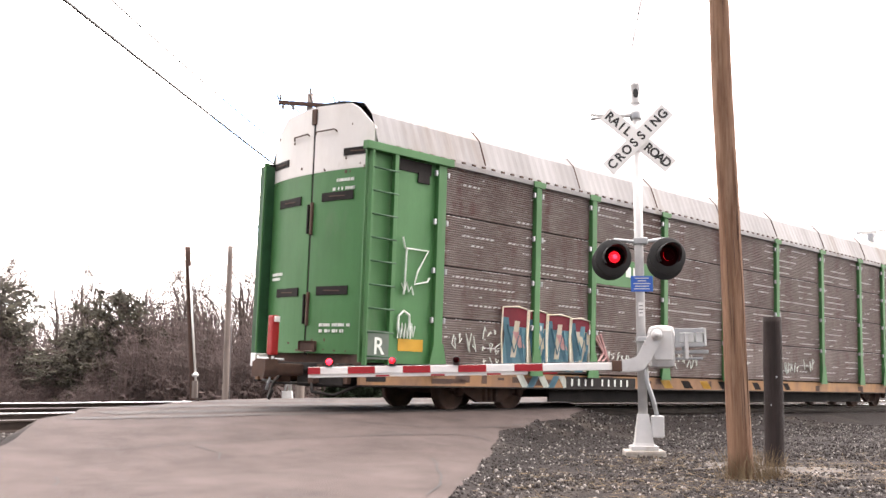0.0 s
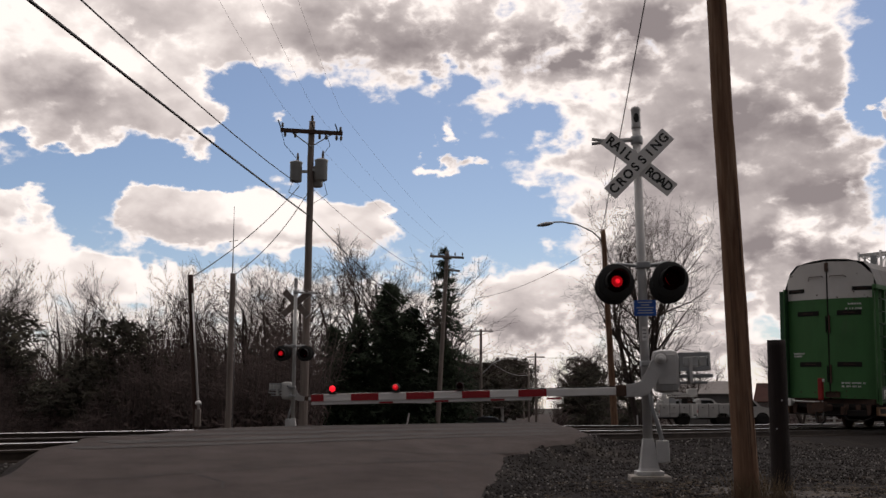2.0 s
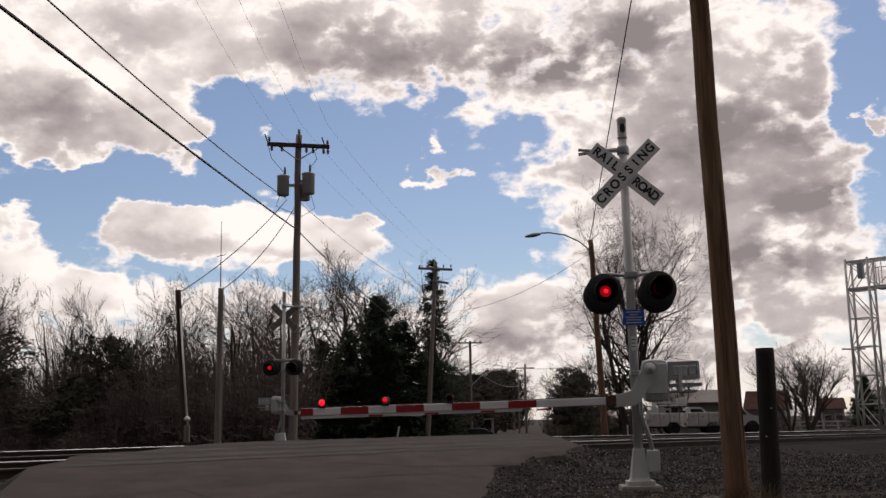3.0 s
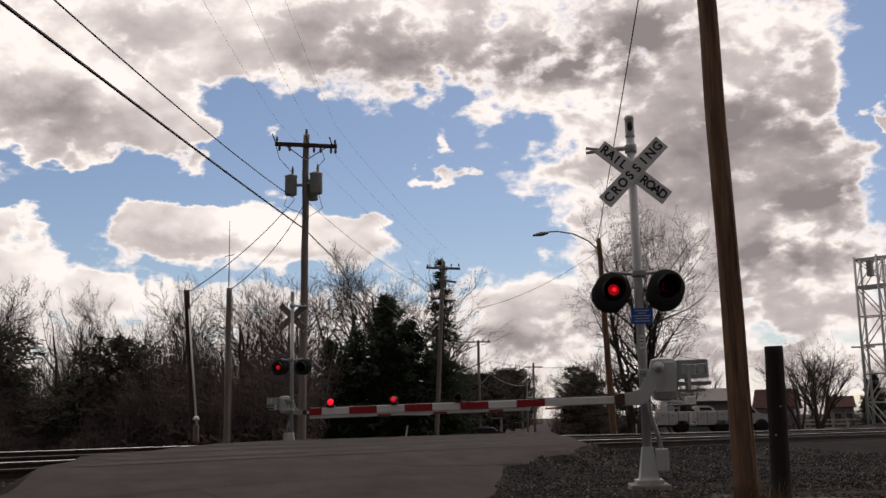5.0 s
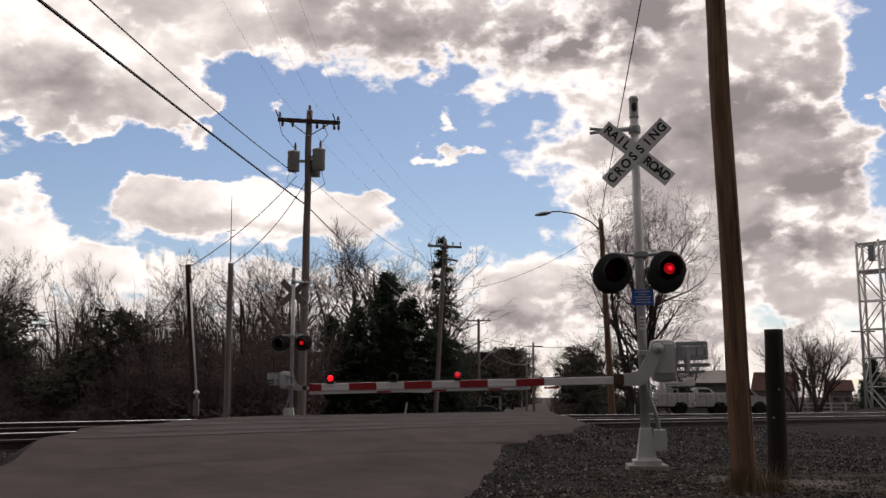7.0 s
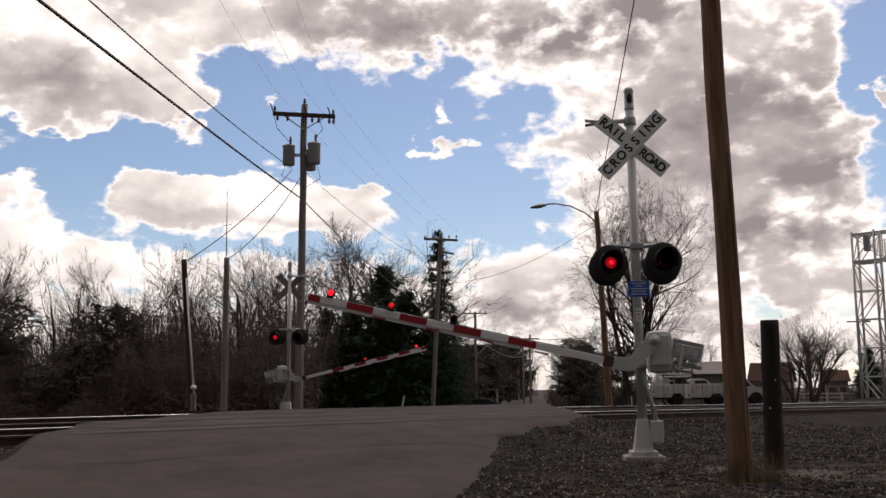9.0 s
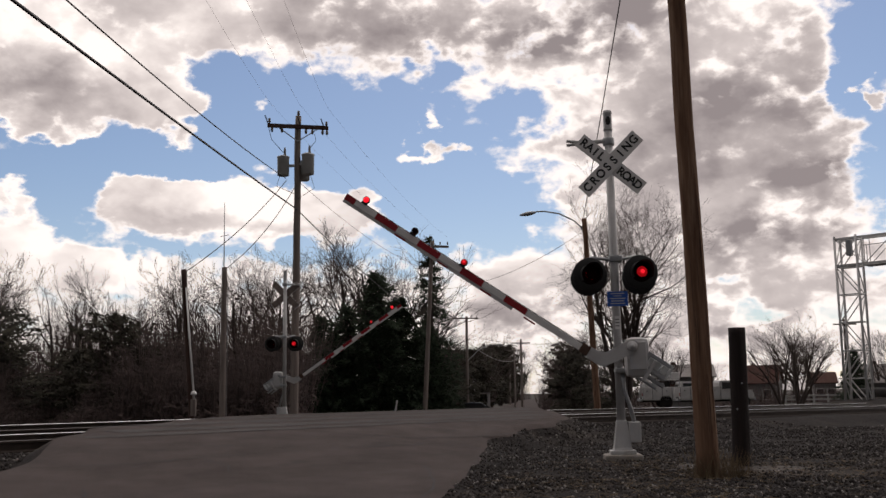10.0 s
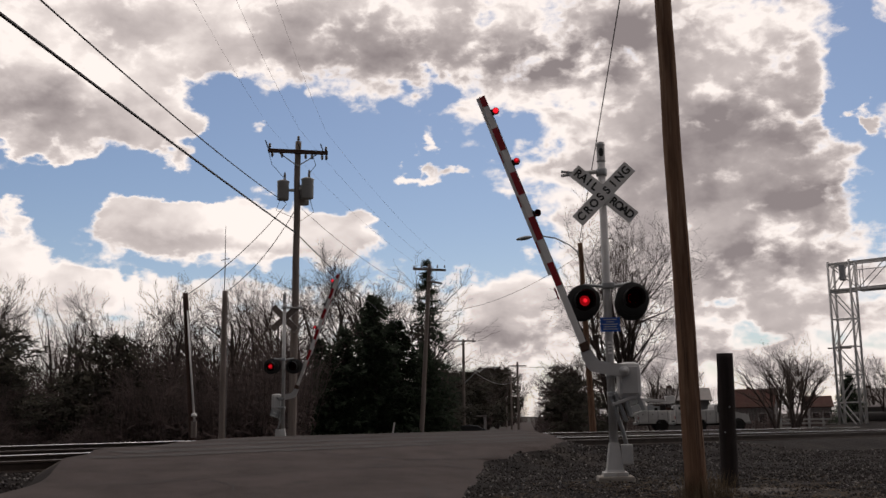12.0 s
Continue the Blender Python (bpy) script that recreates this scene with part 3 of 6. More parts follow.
def flasher(parent, x, y, z, turn, first):
    """One round flashing light: background disc, housing, hood and lens. It faces -y."""
    head = new("flasher")
    head.parent, head.matrix_basis = parent, pose(x, y, z, 0, 0, turn)
    part("background", lathe([(0.262, 0), (0.268, 0.006), (0.268, 0.014), (0.255, 0.022), (0.16, 0.03)], 36, m=pose(0, 0, 0, 90, 0, 0)), M["lamp_black"], head, "matt black round background", True)
    part("housing", lathe([(0.155, -0.03), (0.175, 0.0), (0.16, 0.12), (0.08, 0.17), (0.03, 0.18)], 24, m=pose(0, 0, 0, -90, 0, 0)), M["lamp_black"], head, "", True)
    bm = bmesh.new()
    n = 20
    rows = []
    for i in range(n + 1):
        a = math.radians(-35 + 250 * i / n)
        c, s = math.cos(a), math.sin(a)
        depth = 0.16 + 0.14 * max(0, s)
        rows.append([bm.verts.new((r * c, yy, r * s)) for r, yy in ((0.165, -0.02), (0.165, -0.02 - depth), (0.160, -0.02 - depth), (0.160, -0.02))])
    for p, q in zip(rows, rows[1:]):
        for k in range(4):
            bm.faces.new((p[k], p[(k + 1) % 4], q[(k + 1) % 4], q[k]))
    part("hood", bm, M["lamp_black"], head, "", True)
    part("lens", lathe([(0.152, 0.0), (0.152, 0.012), (0.12, 0.03), (0.06, 0.04), (0.01, 0.043)], 28, m=pose(0, -0.02, 0, 90, 0, 0)), M["red_dark"], head, "dark red glass lens", True)
    FLASHERS.append((lamp_insert(head, pose(0, -0.085, 0), 0.082), first))
    return head


def blade_text(parent, text, x0, x1, z, m):
    """Letters spaced evenly along a blade."""
    for i, ch in enumerate(text):
        if ch == " ":
            continue
        x = x0 + (x1 - x0) * i / (len(text) - 1)
        words(ch, 0.185, M["sign_black"], parent, m @ pose(x, -0.006, z, 90, 0, 0) @ Matrix.Diagonal((0.95, 1, 1, 1)))


def crossing_signal(m, label, first_left, back_lamps, back_first=True, plated=True):
    """Mast with crossbuck, flashers and a gate; it faces -y and its arm reaches to -x. Returns thing and arm."""
    t = thing("crossing_signal", m, label, "crossing signal", "crossing signals")
    part("pad", box((0, 0, -0.1), (0.56, 0.56, 0.2), 0.03), M["concrete"], t, "weathered concrete pad")
    bm = box((0, 0, 0.03), (0.38, 0.38, 0.06), 0.01)
    rows = [(0.19, 0.06), (0.17, 0.1), (0.105, 0.47), (0.10, 0.5)]
    part("mast_base", lathe(rows, 4, bm, pose(0, 0, 0, 0, 0, 45) @ Matrix.Diagonal((1.06, 1.06, 1, 1))), M["silver"], t, "flared cast aluminium base")
    part("junction_box", box((0.19, -0.08, 0.33), (0.17, 0.16, 0.30), 0.015), M["silver"], t)
    part("conduit", tube([(0.19, -0.06, 0.48), (0.14, -0.06, 0.7), (0.06, -0.06, 0.95), (0.05, -0.05, 1.2)], 0.032, 10), M["galv"], t, "", True)
    part("mast", tube([(0, 0, 0.45), (0, 0, 5.05)], [0.066, 0.062], 20), M["silver"], t, "silver-painted steel mast", True)
    # bell with an oval opening on the mast head
    bell = part("bell", lathe([(0.07, 5.02), (0.074, 5.03), (0.068, 5.06), (0.066, 5.28), (0.075, 5.30), (0.06, 5.345), (0.02, 5.36)], 20), M["silver"], t, "", True)
    part("bell_mouth", lathe([(0.045, 0.0), (0.04, 0.008)], 14, m=pose(0, -0.063, 5.17, 90, 0, 0) @ Matrix.Diagonal((0.9, 1.7, 1, 1))), M["lamp_black"], bell)
    # forked bracket at the crossbuck
    br = tube([(-0.03, -0.02, 4.85), (-0.35, -0.04, 4.83)], 0.035, 10)
    for dz in (-0.035, 0.035):
        tube([(-0.35, -0.04, 4.83), (-0.66, -0.05, 4.83 + dz)], 0.024, 8, br)
    part("bracket", br, M["silver"], t, "", True)
    part("collar", lathe([(0.085, 4.78), (0.09, 4.8), (0.09, 4.88), (0.085, 4.9)], 18), M["galv"], t, "", True)
    # crossbuck
    for ang, y, txts in ((45, -0.115, "CROSSING"), (-41, -0.095, "RAIL ROAD")):
        blade = part("crossbuck_blade", box((0, 0, 0), (1.24, 0.012, 0.235), 0.003), M["sign_white"], t, "white reflective blade with black letters", at=pose(0.01, y, 4.46, 0, -ang, 0))
        if not plated:
            part("blade_back", box((0, 0.010, 0), (1.22, 0.006, 0.225), 0.002), M["pole_grey"], blade, "bare weathered back of the blade")
        if txts == "CROSSING":
            blade_text(blade, "CROSSING", -0.52, 0.52, 0, Matrix())
        else:
            blade_text(blade, "RAIL", -0.53, -0.19, 0, Matrix())
            blade_text(blade, "ROAD", 0.20, 0.53, 0, Matrix())
    part("blade_clamp", box((0, -0.055, 4.36), (0.16, 0.05, 0.05), 0.01), M["galv"], t)
    # flashers on their cross arm
    bm = tube([(-0.36, -0.02, 3.0), (-0.05, -0.03, 2.96), (0.05, -0.03, 2.96), (0.36, -0.02, 3.0)], 0.026, 10)
    part("lamp_arm", bm, M["galv"], t, "", True)
    part("arm_clamp", box((0.02, 0, 2.97), (0.2, 0.2, 0.1), 0.02), M["galv"], t)
    flasher(t, -0.385, -0.12, 2.72, 8, first_left)
    flasher(t, 0.385, -0.12, 2.74, 8, not first_left)
    if back_lamps:
        flasher(t, -0.40, 0.24, 2.70, 176, not back_first)
        flasher(t, 0.40, 0.24, 2.70, 176, back_first)
    # blue notice plate with unreadable lines
    plate = None
    if plated:
        plate = part("notice_plate", box((0.02, -0.085, 2.345), (0.31, 0.006, 0.225), 0.002), M["sign_blue"], t, "blue notice plate with small white lines")
    for k, wd in enumerate((0.2, 0.12, 0.24, 0.2, 0.22) if plated else ()):
        part("text_bar", box((0.02, -0.0895, 2.425 - 0.038 * k), (wd, 0.002, 0.012)), M["decal_white"], plate)
    lab = part("sticker", box((0.0, -0.068, 1.98), (0.07, 0.004, 0.2), 0.001), M["sign_white"], t)
    for k in range(3):
        part("text_bar", box((0.0, -0.071, 2.03 - 0.05 * k), (0.05, 0.002, 0.012)), M["sign_black"], lab)
    # gate mechanism
    mech = part("gate_mechanism", box((0.26, -0.16, 1.44), (0.37, 0.32, 0.60), 0.11), M["silver"], t, "silver gate machine with rounded housing")
    part("mechanism_cover", box((0.26, -0.325, 1.46), (0.26, 0.03, 0.42), 0.014), M["silver"], mech)
    part("mounting_clamp", box((0.05, -0.02, 1.55), (0.24, 0.22, 0.08), 0.02), M["galv"], t)
    part("mounting_clamp", box((0.05, -0.02, 1.25), (0.24, 0.22, 0.08), 0.02), M["galv"], t)
    arm = new("gate_arm")
    arm.parent = t
    arm["label"] = "red and white striped gate arm with red lights"
    # bracket: hub, curved leg down to the arm
    leg = [(0.09, 0.05), (0.10, -0.04), (0.02, -0.16), (-0.10, -0.36), (-0.18, -0.48), (-0.27, -0.51), (-0.52, -0.51), (-0.52, -0.34), (-0.36, -0.335), (-0.27, -0.30), (-0.14, -0.05), (-0.08, 0.07), (0.0, 0.11), (0.06, 0.10)]
    for y0, nm in ((-0.40, "arm_bracket"),):
        bm = prism(leg, y0, y0 + 0.05)
        bmesh.ops.bevel(bm, geom=bm.edges[:], offset=0.012, segments=2, affect="EDGES")
        part(nm, bm, M["silver"], arm, "curved cast bracket")
    part("pivot_hub", lathe([(0.075, 0), (0.075, 0.05), (0.06, 0.065), (0.035, 0.066), (0.03, 0.085), (0.01, 0.09)], 20, m=pose(0, -0.385, 0, 90, 0, 0)), M["silver"], arm, "", True)
    part("pivot_shaft", tube([(0, -0.40, 0), (0, 0.1, 0)], 0.05, 14), M["galv"], arm, "", True)
    part("arm_clamp", box((-0.56, -0.37, -0.42), (0.14, 0.10, 0.15), 0.012), M["rust"], arm)
    x_root, x_tip, zc = -0.60, -4.93, -0.425
    part("arm_beam", box(((x_root + x_tip) / 2, -0.37, zc), (x_root - x_tip, 0.035, 0.105), 0.008), M["sign_white"], arm, "white reflective arm")
    part("arm_rib", box(((x_root + x_tip) / 2 - 0.6, -0.362, zc - 0.075), (x_root - x_tip - 1.2, 0.02, 0.045), 0.004), M["sign_white"], arm)
    for k in range(5):
        a = x_tip + (0.0 if k == 0 else 0.18 + 0.395 + (k - 1) * 0.79)
        wd = 0.18 if k == 0 else 0.395
        part("red_stripe", box((a + wd / 2, -0.37, zc), (wd, 0.043, 0.100)), M["red_tape"], arm)
        if k:
            part("red_stripe", box((a + wd / 2 + 0.3, -0.362, zc - 0.083), (wd * 0.5, 0.028, 0.024)), M["red_tape"], arm)
    part("arm_wire", tube([(x_root + 0.2, -0.35, -0.36), (x_root - 1.0, -0.35, -0.366), (x_tip + 0.3, -0.35, -0.366)], 0.007, 6), M["wire"], arm)
    for k, (x, steady) in enumerate(((x_tip + 0.31, 1), (x_tip + 1.22, 0), (x_tip + 2.13, 0))):
        lamp = new("arm_light")
        lamp.parent, lamp.matrix_basis = arm, pose(x, -0.37, zc + 0.115)
        part("lamp_foot", box((0, 0, -0.05), (0.10, 0.06, 0.04), 0.01), M["lamp_black"], lamp)
        prof = [(0.052, -0.03), (0.056, -0.025), (0.056, 0.025), (0.048, 0.032)]
        part("lamp_rim", lathe(prof, 18, m=pose(0, 0, 0.01, 90, 0, 0)), M["lamp_black"] if not steady else M["red_dark"], lamp, "", True)
        if steady:
            part("lit_lens", lathe([(0.046, 0.0), (0.04, 0.016), (0.016, 0.027), (0.004, 0.029)], 16, m=pose(0, -0.03, 0.01, 90, 0, 0)), M["red_core"], lamp, "glowing red lens", True)
            part("lit_lens", lathe([(0.046, 0.0), (0.04, 0.016), (0.016, 0.027), (0.004, 0.029)], 16, m=pose(0, 0.03, 0.01, -90, 0, 0)), M["red_core"], lamp, "glowing red lens", True)
        else:
            FLASHERS.append((lamp_insert(lamp, pose(0, -0.075, 0.01), 0.042), (k == 1) == first_left))
            FLASHERS.append((lamp_insert(lamp, pose(0, 0.075, 0.01, 0, 0, 180), 0.042), (k == 1) == first_left))
    # counterweight frame: flat side bars, end plates and two stacks of weights
    for y in (-0.29, -0.03):
        for z in (0.06, -0.14):
            part("weight_bar", box((0.47, y, z), (0.42, 0.018, 0.055), 0.005), M["galv"], arm)
        part("weight_bar", box((0.30, y, -0.04), (0.05, 0.02, 0.26), 0.006), M["galv"], arm)
    part("end_plate", box((0.68, -0.16, -0.04), (0.03, 0.30, 0.24), 0.006), M["can_grey"], arm)
    for x, w in ((0.43, 0.20), (0.60, 0.10)):
        part("counterweight", box((x, -0.16, -0.04), (w, 0.24, 0.135), 0.012), M["can_grey"], arm)
    part("weight_bar", box((0.50, -0.16, -0.24), (0.46, 0.16, 0.05), 0.008), M["galv"], arm)
    part("weight_bar", box((0.46, -0.16, -0.33), (0.38, 0.12, 0.035), 0.008), M["galv"], arm)
    part("weight_strut", box((0.42, -0.16, -0.16), (0.05, 0.3, 0.36), 0.01), M["silver"], arm)
    return t, arm


PIVOT = (0.17, 0, 1.60)
near_signal, near_arm = crossing_signal(pose(2.84, 14.3, -0.36, 0, -0.3, -5), "silver crossing mast with white crossbuck, flashers and gate", True, True)
far_signal, far_arm = crossing_signal(pose(-5.28, 34.6, -0.27, 0, 0, 176), "far crossing mast seen from behind, with crossbuck and gate", False, True, plated=False)


# ---- poles, lamps and wires ----
def pole_mesh(base, top, r0, r1, seed, seg=16, split=0.0):
    bm = bmesh.new()
    n = 24
    base, top = Vector(base), Vector(top)
    pts, rad = [], []
    for i in range(n + 1):
        f = i / n
        w = 0.025 * (top - base).length / 10 * noise.noise((seed, f * 5, 0))
        pts.append(base.lerp(top, f) + Vector((w, w * 0.5, 0)))
        rad.append((r0 + (r1 - r0) * f) * (1 + 0.12 * math.exp(-f * 18)))
    tube(pts, rad, seg, bm)
    for v in bm.verts:
        v.co += Vector((noise.noise(v.co * 3 + Vector((seed, 0, 0))), noise.noise(v.co * 3 + Vector((0, seed, 0))), 0)) * r0 * 0.05
    return bm


def insulator(parent, x, y, z, s=1.0):
    part("insulator", lathe([(0.03 * s, 0), (0.03 * s, 0.05 * s), (0.06 * s, 0.07 * s), (0.06 * s, 0.1 * s), (0.035 * s, 0.12 * s), (0.05 * s, 0.15 * s), (0.045 * s, 0.2 * s), (0.015 * s, 0.22 * s)], 10, m=pose(x, y, z)), M["porcelain"], parent, "", True)


def transformer(parent, x, y, z, s=1.0):
    can = part("transformer", lathe([(0.20 * s, 0), (0.235 * s, 0.02), (0.235 * s, 0.72 * s), (0.255 * s, 0.74 * s), (0.25 * s, 0.78 * s), (0.12 * s, 0.83 * s)], 20, m=pose(x, y, z)), M["can_grey"], parent, "light grey steel can", True)
    part("bushing", lathe([(0.05, 0), (0.06, 0.08), (0.045, 0.1), (0.055, 0.18), (0.03, 0.34), (0.02, 0.36)], 10, m=pose(x + 0.06, y, z + 0.8 * s)), M["porcelain"], can, "", True)
    part("hanger", box((x * 0.5, y * 0.5, z + 0.42 * s), (max(0.08, abs(x)), max(0.08, abs(y)), 0.1), 0.01), M["can_grey"], can)


def utility_pole():
    t = thing("utility_pole", pose(-5.42, 38, -0.76), "weathered grey wooden utility pole with crossarm and transformers", "utility pole", "utility poles")
    part("pole", pole_mesh((0, 0, -0.6), (0.12, 0, 12.52), 0.17, 0.12, 3), M["pole_grey"], t, "", True)
    part("crossarm", box((0.13, -0.16, 12.05), (2.44, 0.10, 0.16), 0.012, pose(0, 0, 0, 0, -1, 16)), M["pole_brown"], t, "dark wooden crossarm")
    for s in (-1, 1):
        part("brace", tube([(0.12 + s * 0.75, -0.16 + s * 0.2, 11.98), (0.12, -0.15, 11.45)], 0.022, 6), M["galv"], t)
    for x in (-1.0, -0.62, 0.30, 0.55, 0.95, 1.12):
        part("hanging_insulator", lathe([(0.03, 0), (0.055, -0.04), (0.055, -0.14), (0.03, -0.2)], 8, m=pose(0.13 + x, -0.16 + x * 0.28, 11.97)), M["porcelain"], t, "", True)
    for x in (-1.1, 1.1):
        insulator(t, 0.13 + x, -0.16 + x * 0.28, 12.12, 1.0)
    insulator(t, 0.12, 0, 12.52, 1.1)
    for x in (-1.15, 0.1, 1.0):
        part("cutout", tube([(0.13 + x, -0.2 + x * 0.28, 12.1), (0.02 + x, -0.25 + x * 0.28, 12.42)], 0.025, 6), M["wire"], t)
    transformer(t, -0.46, -0.12, 10.05)
    transformer(t, 0.52, -0.1, 10.1, 1.05)
    transformer(t, 0.30, 0.35, 9.95)
    for pts in (((-0.46, -0.12, 11.0), (-0.9, -0.3, 11.5), (-1.0, -0.44, 11.95)), ((0.55, -0.1, 11.1), (0.85, -0.1, 11.5), (0.7, 0.03, 11.95)), ((-0.5, -0.3, 10.2), (-0.7, -0.3, 9.6), (0.0, -0.2, 9.3)), ((0.6, -0.3, 10.2), (0.8, -0.3, 9.5), (0.15, -0.2, 9.1))):
        part("lead", tube(pts, 0.012, 5), M["wire"], t)
    return t


def leaning_pole():
    t = thing("wooden_pole", pose(3.235, 11.0, -0.50), "leaning bare wooden utility pole with cracks", "utility pole", "utility poles")
    part("pole", pole_mesh((0, 0, 0), (-0.14, 0.0, 8.6), 0.127, 0.102, 8, 20), M["pole_wood"], t, "orange-brown weathered wood with vertical cracks", True)
    rnd = random.Random(9)
    for k in range(14):
        a, z = rnd.uniform(-2.4, -0.6), rnd.uniform(0.3, 5.5)
        f = z / 8.6
        r = 0.127 + (0.102 - 0.127) * f + 0.003
        c = Vector((-0.14 * f, 0, z))
        ln = rnd.uniform(0.4, 1.3)
        bm = tube([c + Vector((math.cos(a) * r, math.sin(a) * r, 0)), c + Vector((math.cos(a + 0.03) * r - 0.14 * ln / 17, math.sin(a + 0.03) * r, ln * 0.5)), c + Vector((math.cos(a) * r - 0.14 * ln / 8.6, math.sin(a) * r * 0.985, ln))], [0.0015, 0.0038, 0.001], 4)
        part("crack", bm, M["pole_brown"], t)
    rnd = random.Random(5)
    bm = bmesh.new()
    for k in range(420):
        a = rnd.uniform(0, 2 * math.pi)
        rr = 0.17 + abs(rnd.gauss(0, 0.09))
        p = Vector((math.cos(a) * rr + 0.08, math.sin(a) * rr, 0.0))
        q = p + Vector((rnd.gauss(0, 0.09), rnd.gauss(0, 0.09), rnd.uniform(0.12, 0.42)))
        tube([p, p.lerp(q, 0.6), q + Vector((rnd.gauss(0, 0.03), 0, -0.02))], [0.003, 0.002, 0.0008], 3, bm, False)
    g = solid("dry_grass", bm, M["dry_grass"], "dry straw-coloured grass tuft at the pole's foot", "grass", kind="stuff", m=pose(3.27, 10.95, -0.48))


M["dry_grass"] = material("dry_grass", (0.20, 0.145, 0.085), (0.12, 0.085, 0.05), 0.9, bump=0, vary=0.4, island=True)


def short_post():
    t = thing("wooden_post", pose(4.06, 12.4, -0.5), "short black creosoted wooden post with a sawn top", "post")
    part("post", pole_mesh((0, 0, 0), (0.03, 0, 1.90), 0.122, 0.112, 21, 18), M["pole_dark"], t, "", True)
    for k, (x, z) in enumerate(((0.02, 1.16), (-0.06, 0.82))):
        part("nail_head", lathe([(0.012, 0), (0.01, 0.006)], 6, m=pose(x, -0.128, z, 90, 0, 0)), M["galv"], t)


def far_poles():
    # leaning dark pole with a pale conduit strip and a foot box
    t = thing("wooden_pole", pose(-6.66, 27, -0.6), "leaning dark brown pole with a pale metal conduit", "pole")
    part("pole", pole_mesh((0, 0, 0), (-0.36, 0, 4.78), 0.082, 0.075, 31, 12), M["pole_brown"], t, "", True)
    part("conduit", tube([(0.03, -0.09, 1.1), (-0.14, -0.10, 2.9), (-0.26, -0.10, 4.25)], [0.032, 0.028, 0.02], 8), M["sign_white"], t, "pale metal strip", True)
    part("foot_box", box((0.02, -0.12, 0.92), (0.15, 0.12, 0.46), 0.02), M["pole_grey"], t)
    part("round_cap", lathe([(0.08, -0.03), (0.09, 0), (0.06, 0.06), (0.01, 0.08)], 12, m=pose(0.03, -0.16, 1.3)), M["sign_white"], t, "", True)
    t = thing("wooden_pole", pose(-6.50, 30, -0.6), "plain grey wooden stub pole beside the tracks", "pole")
    part("pole", pole_mesh((0, 0, 0), (0.0, 0, 5.22), 0.095, 0.085, 35, 12), M["pole_grey"], t, "", True)
    part("antenna_mast", tube([(-0.02, 0, 5.25), (-0.02, 0, 5.9), (-0.03, 0, 7.3)], [0.022, 0.018, 0.008], 6), M["galv"], t)
    part("antenna_arm", tube([(-0.15, 0, 6.2), (0.12, 0, 6.25)], 0.012, 5), M["galv"], t)
    part("ground_wire", tube([(0.13, -0.03, 0.2), (0.12, -0.03, 5.0)], 0.012, 5), M["thin_wire"], t)
    # street lamp pole
    t = thing("street_lamp", pose(7.5, 45, -0.6), "wooden pole with a curved street lamp arm", "street lamp", "street lamps")
    part("pole", pole_mesh((0, 0, -0.4), (-0.33, 0, 9.25), 0.16, 0.11, 41, 12), M["pole_wood"], t, "", True)
    part("arm", tube([(-0.32, 0, 8.7), (-0.8, 0, 9.15), (-1.5, 0, 9.5), (-2.2, 0, 9.62), (-2.6, 0, 9.6)], 0.035, 8), M["galv"], t, "", True)
    part("lamp_head", lathe([(0.03, 0.32), (0.09, 0.25), (0.15, 0.0), (0.13, -0.2), (0.07, -0.42), (0.02, -0.46)], 14, m=pose(-2.9, 0, 9.52, 0, 80, 0) @ Matrix.Diagonal((0.7, 1, 1, 1))), M["galv"], t, "grey cobra-head lamp", True)
    # second utility pole down the road
    t = thing("utility_pole", pose(-0.58, 60, -0.9), "weathered wooden utility pole with a double crossarm", "utility pole", "utility poles")
    part("pole", pole_mesh((-0.05, 0, -0.9), (0.62, 0, 10.9), 0.16, 0.115, 51, 12), M["pole_grey"], t, "", True)
    part("crossarm", box((0.6, -0.14, 10.55), (2.1, 0.1, 0.14), 0.01, pose(0, 0, 0, 0, 1, 12)), M["pole_grey"], t)
    part("crossarm", box((0.9, -0.14, 9.75), (1.0, 0.1, 0.12), 0.01, pose(0, 0, 0, 0, 8, 12)), M["pole_grey"], t)
    for x in (-0.35, 0.1, 0.6, 1.1, 1.55):
        insulator(t, x, -0.14, 10.62, 0.9)
    # third pole, with a street lamp beyond
    t = thing("utility_pole", pose(3.2, 95, -1.2), "distant wooden utility pole with a crossarm", "utility pole", "utility poles")
    part("pole", pole_mesh((0, 0, -0.7), (0.06, 0, 9.2), 0.17, 0.12, 61, 10), M["pole_grey"], t, "", True)
    part("crossarm", box((0.05, -0.13, 9.0), (2.3, 0.1, 0.13), 0.01), M["pole_grey"], t)
    for x in (-0.95, -0.4, 0.5, 1.0):
        insulator(t, x, -0.13, 9.06, 0.9)
    part("lamp_arm", tube([(0.06, 0, 4.9), (1.2, 0, 6.0), (2.4, 0, 6.5), (3.0, 0, 6.5)], 0.04, 6), M["galv"], t)
    part("lamp_head", box((3.15, 0, 6.45), (0.6, 0.25, 0.14), 0.05), M["galv"], t)
    for x, y, h in ((12.2, 150, 9), (14.5, 190, 9), (10.6, 120, 8.6), (38.5, 92, 8.5)):
        t = thing("utility_pole", pose(x, y, -1.5), "distant wooden utility pole with a crossarm", "utility pole", "utility poles")
        part("pole", pole_mesh((0, 0, -0.5), (0.05, 0, h), 0.16, 0.11, x, 8), M["pole_grey"], t, "", True)
        part("crossarm", box((0.05, -0.12, h - 0.5), (2.2, 0.1, 0.13)), M["pole_grey"], t)


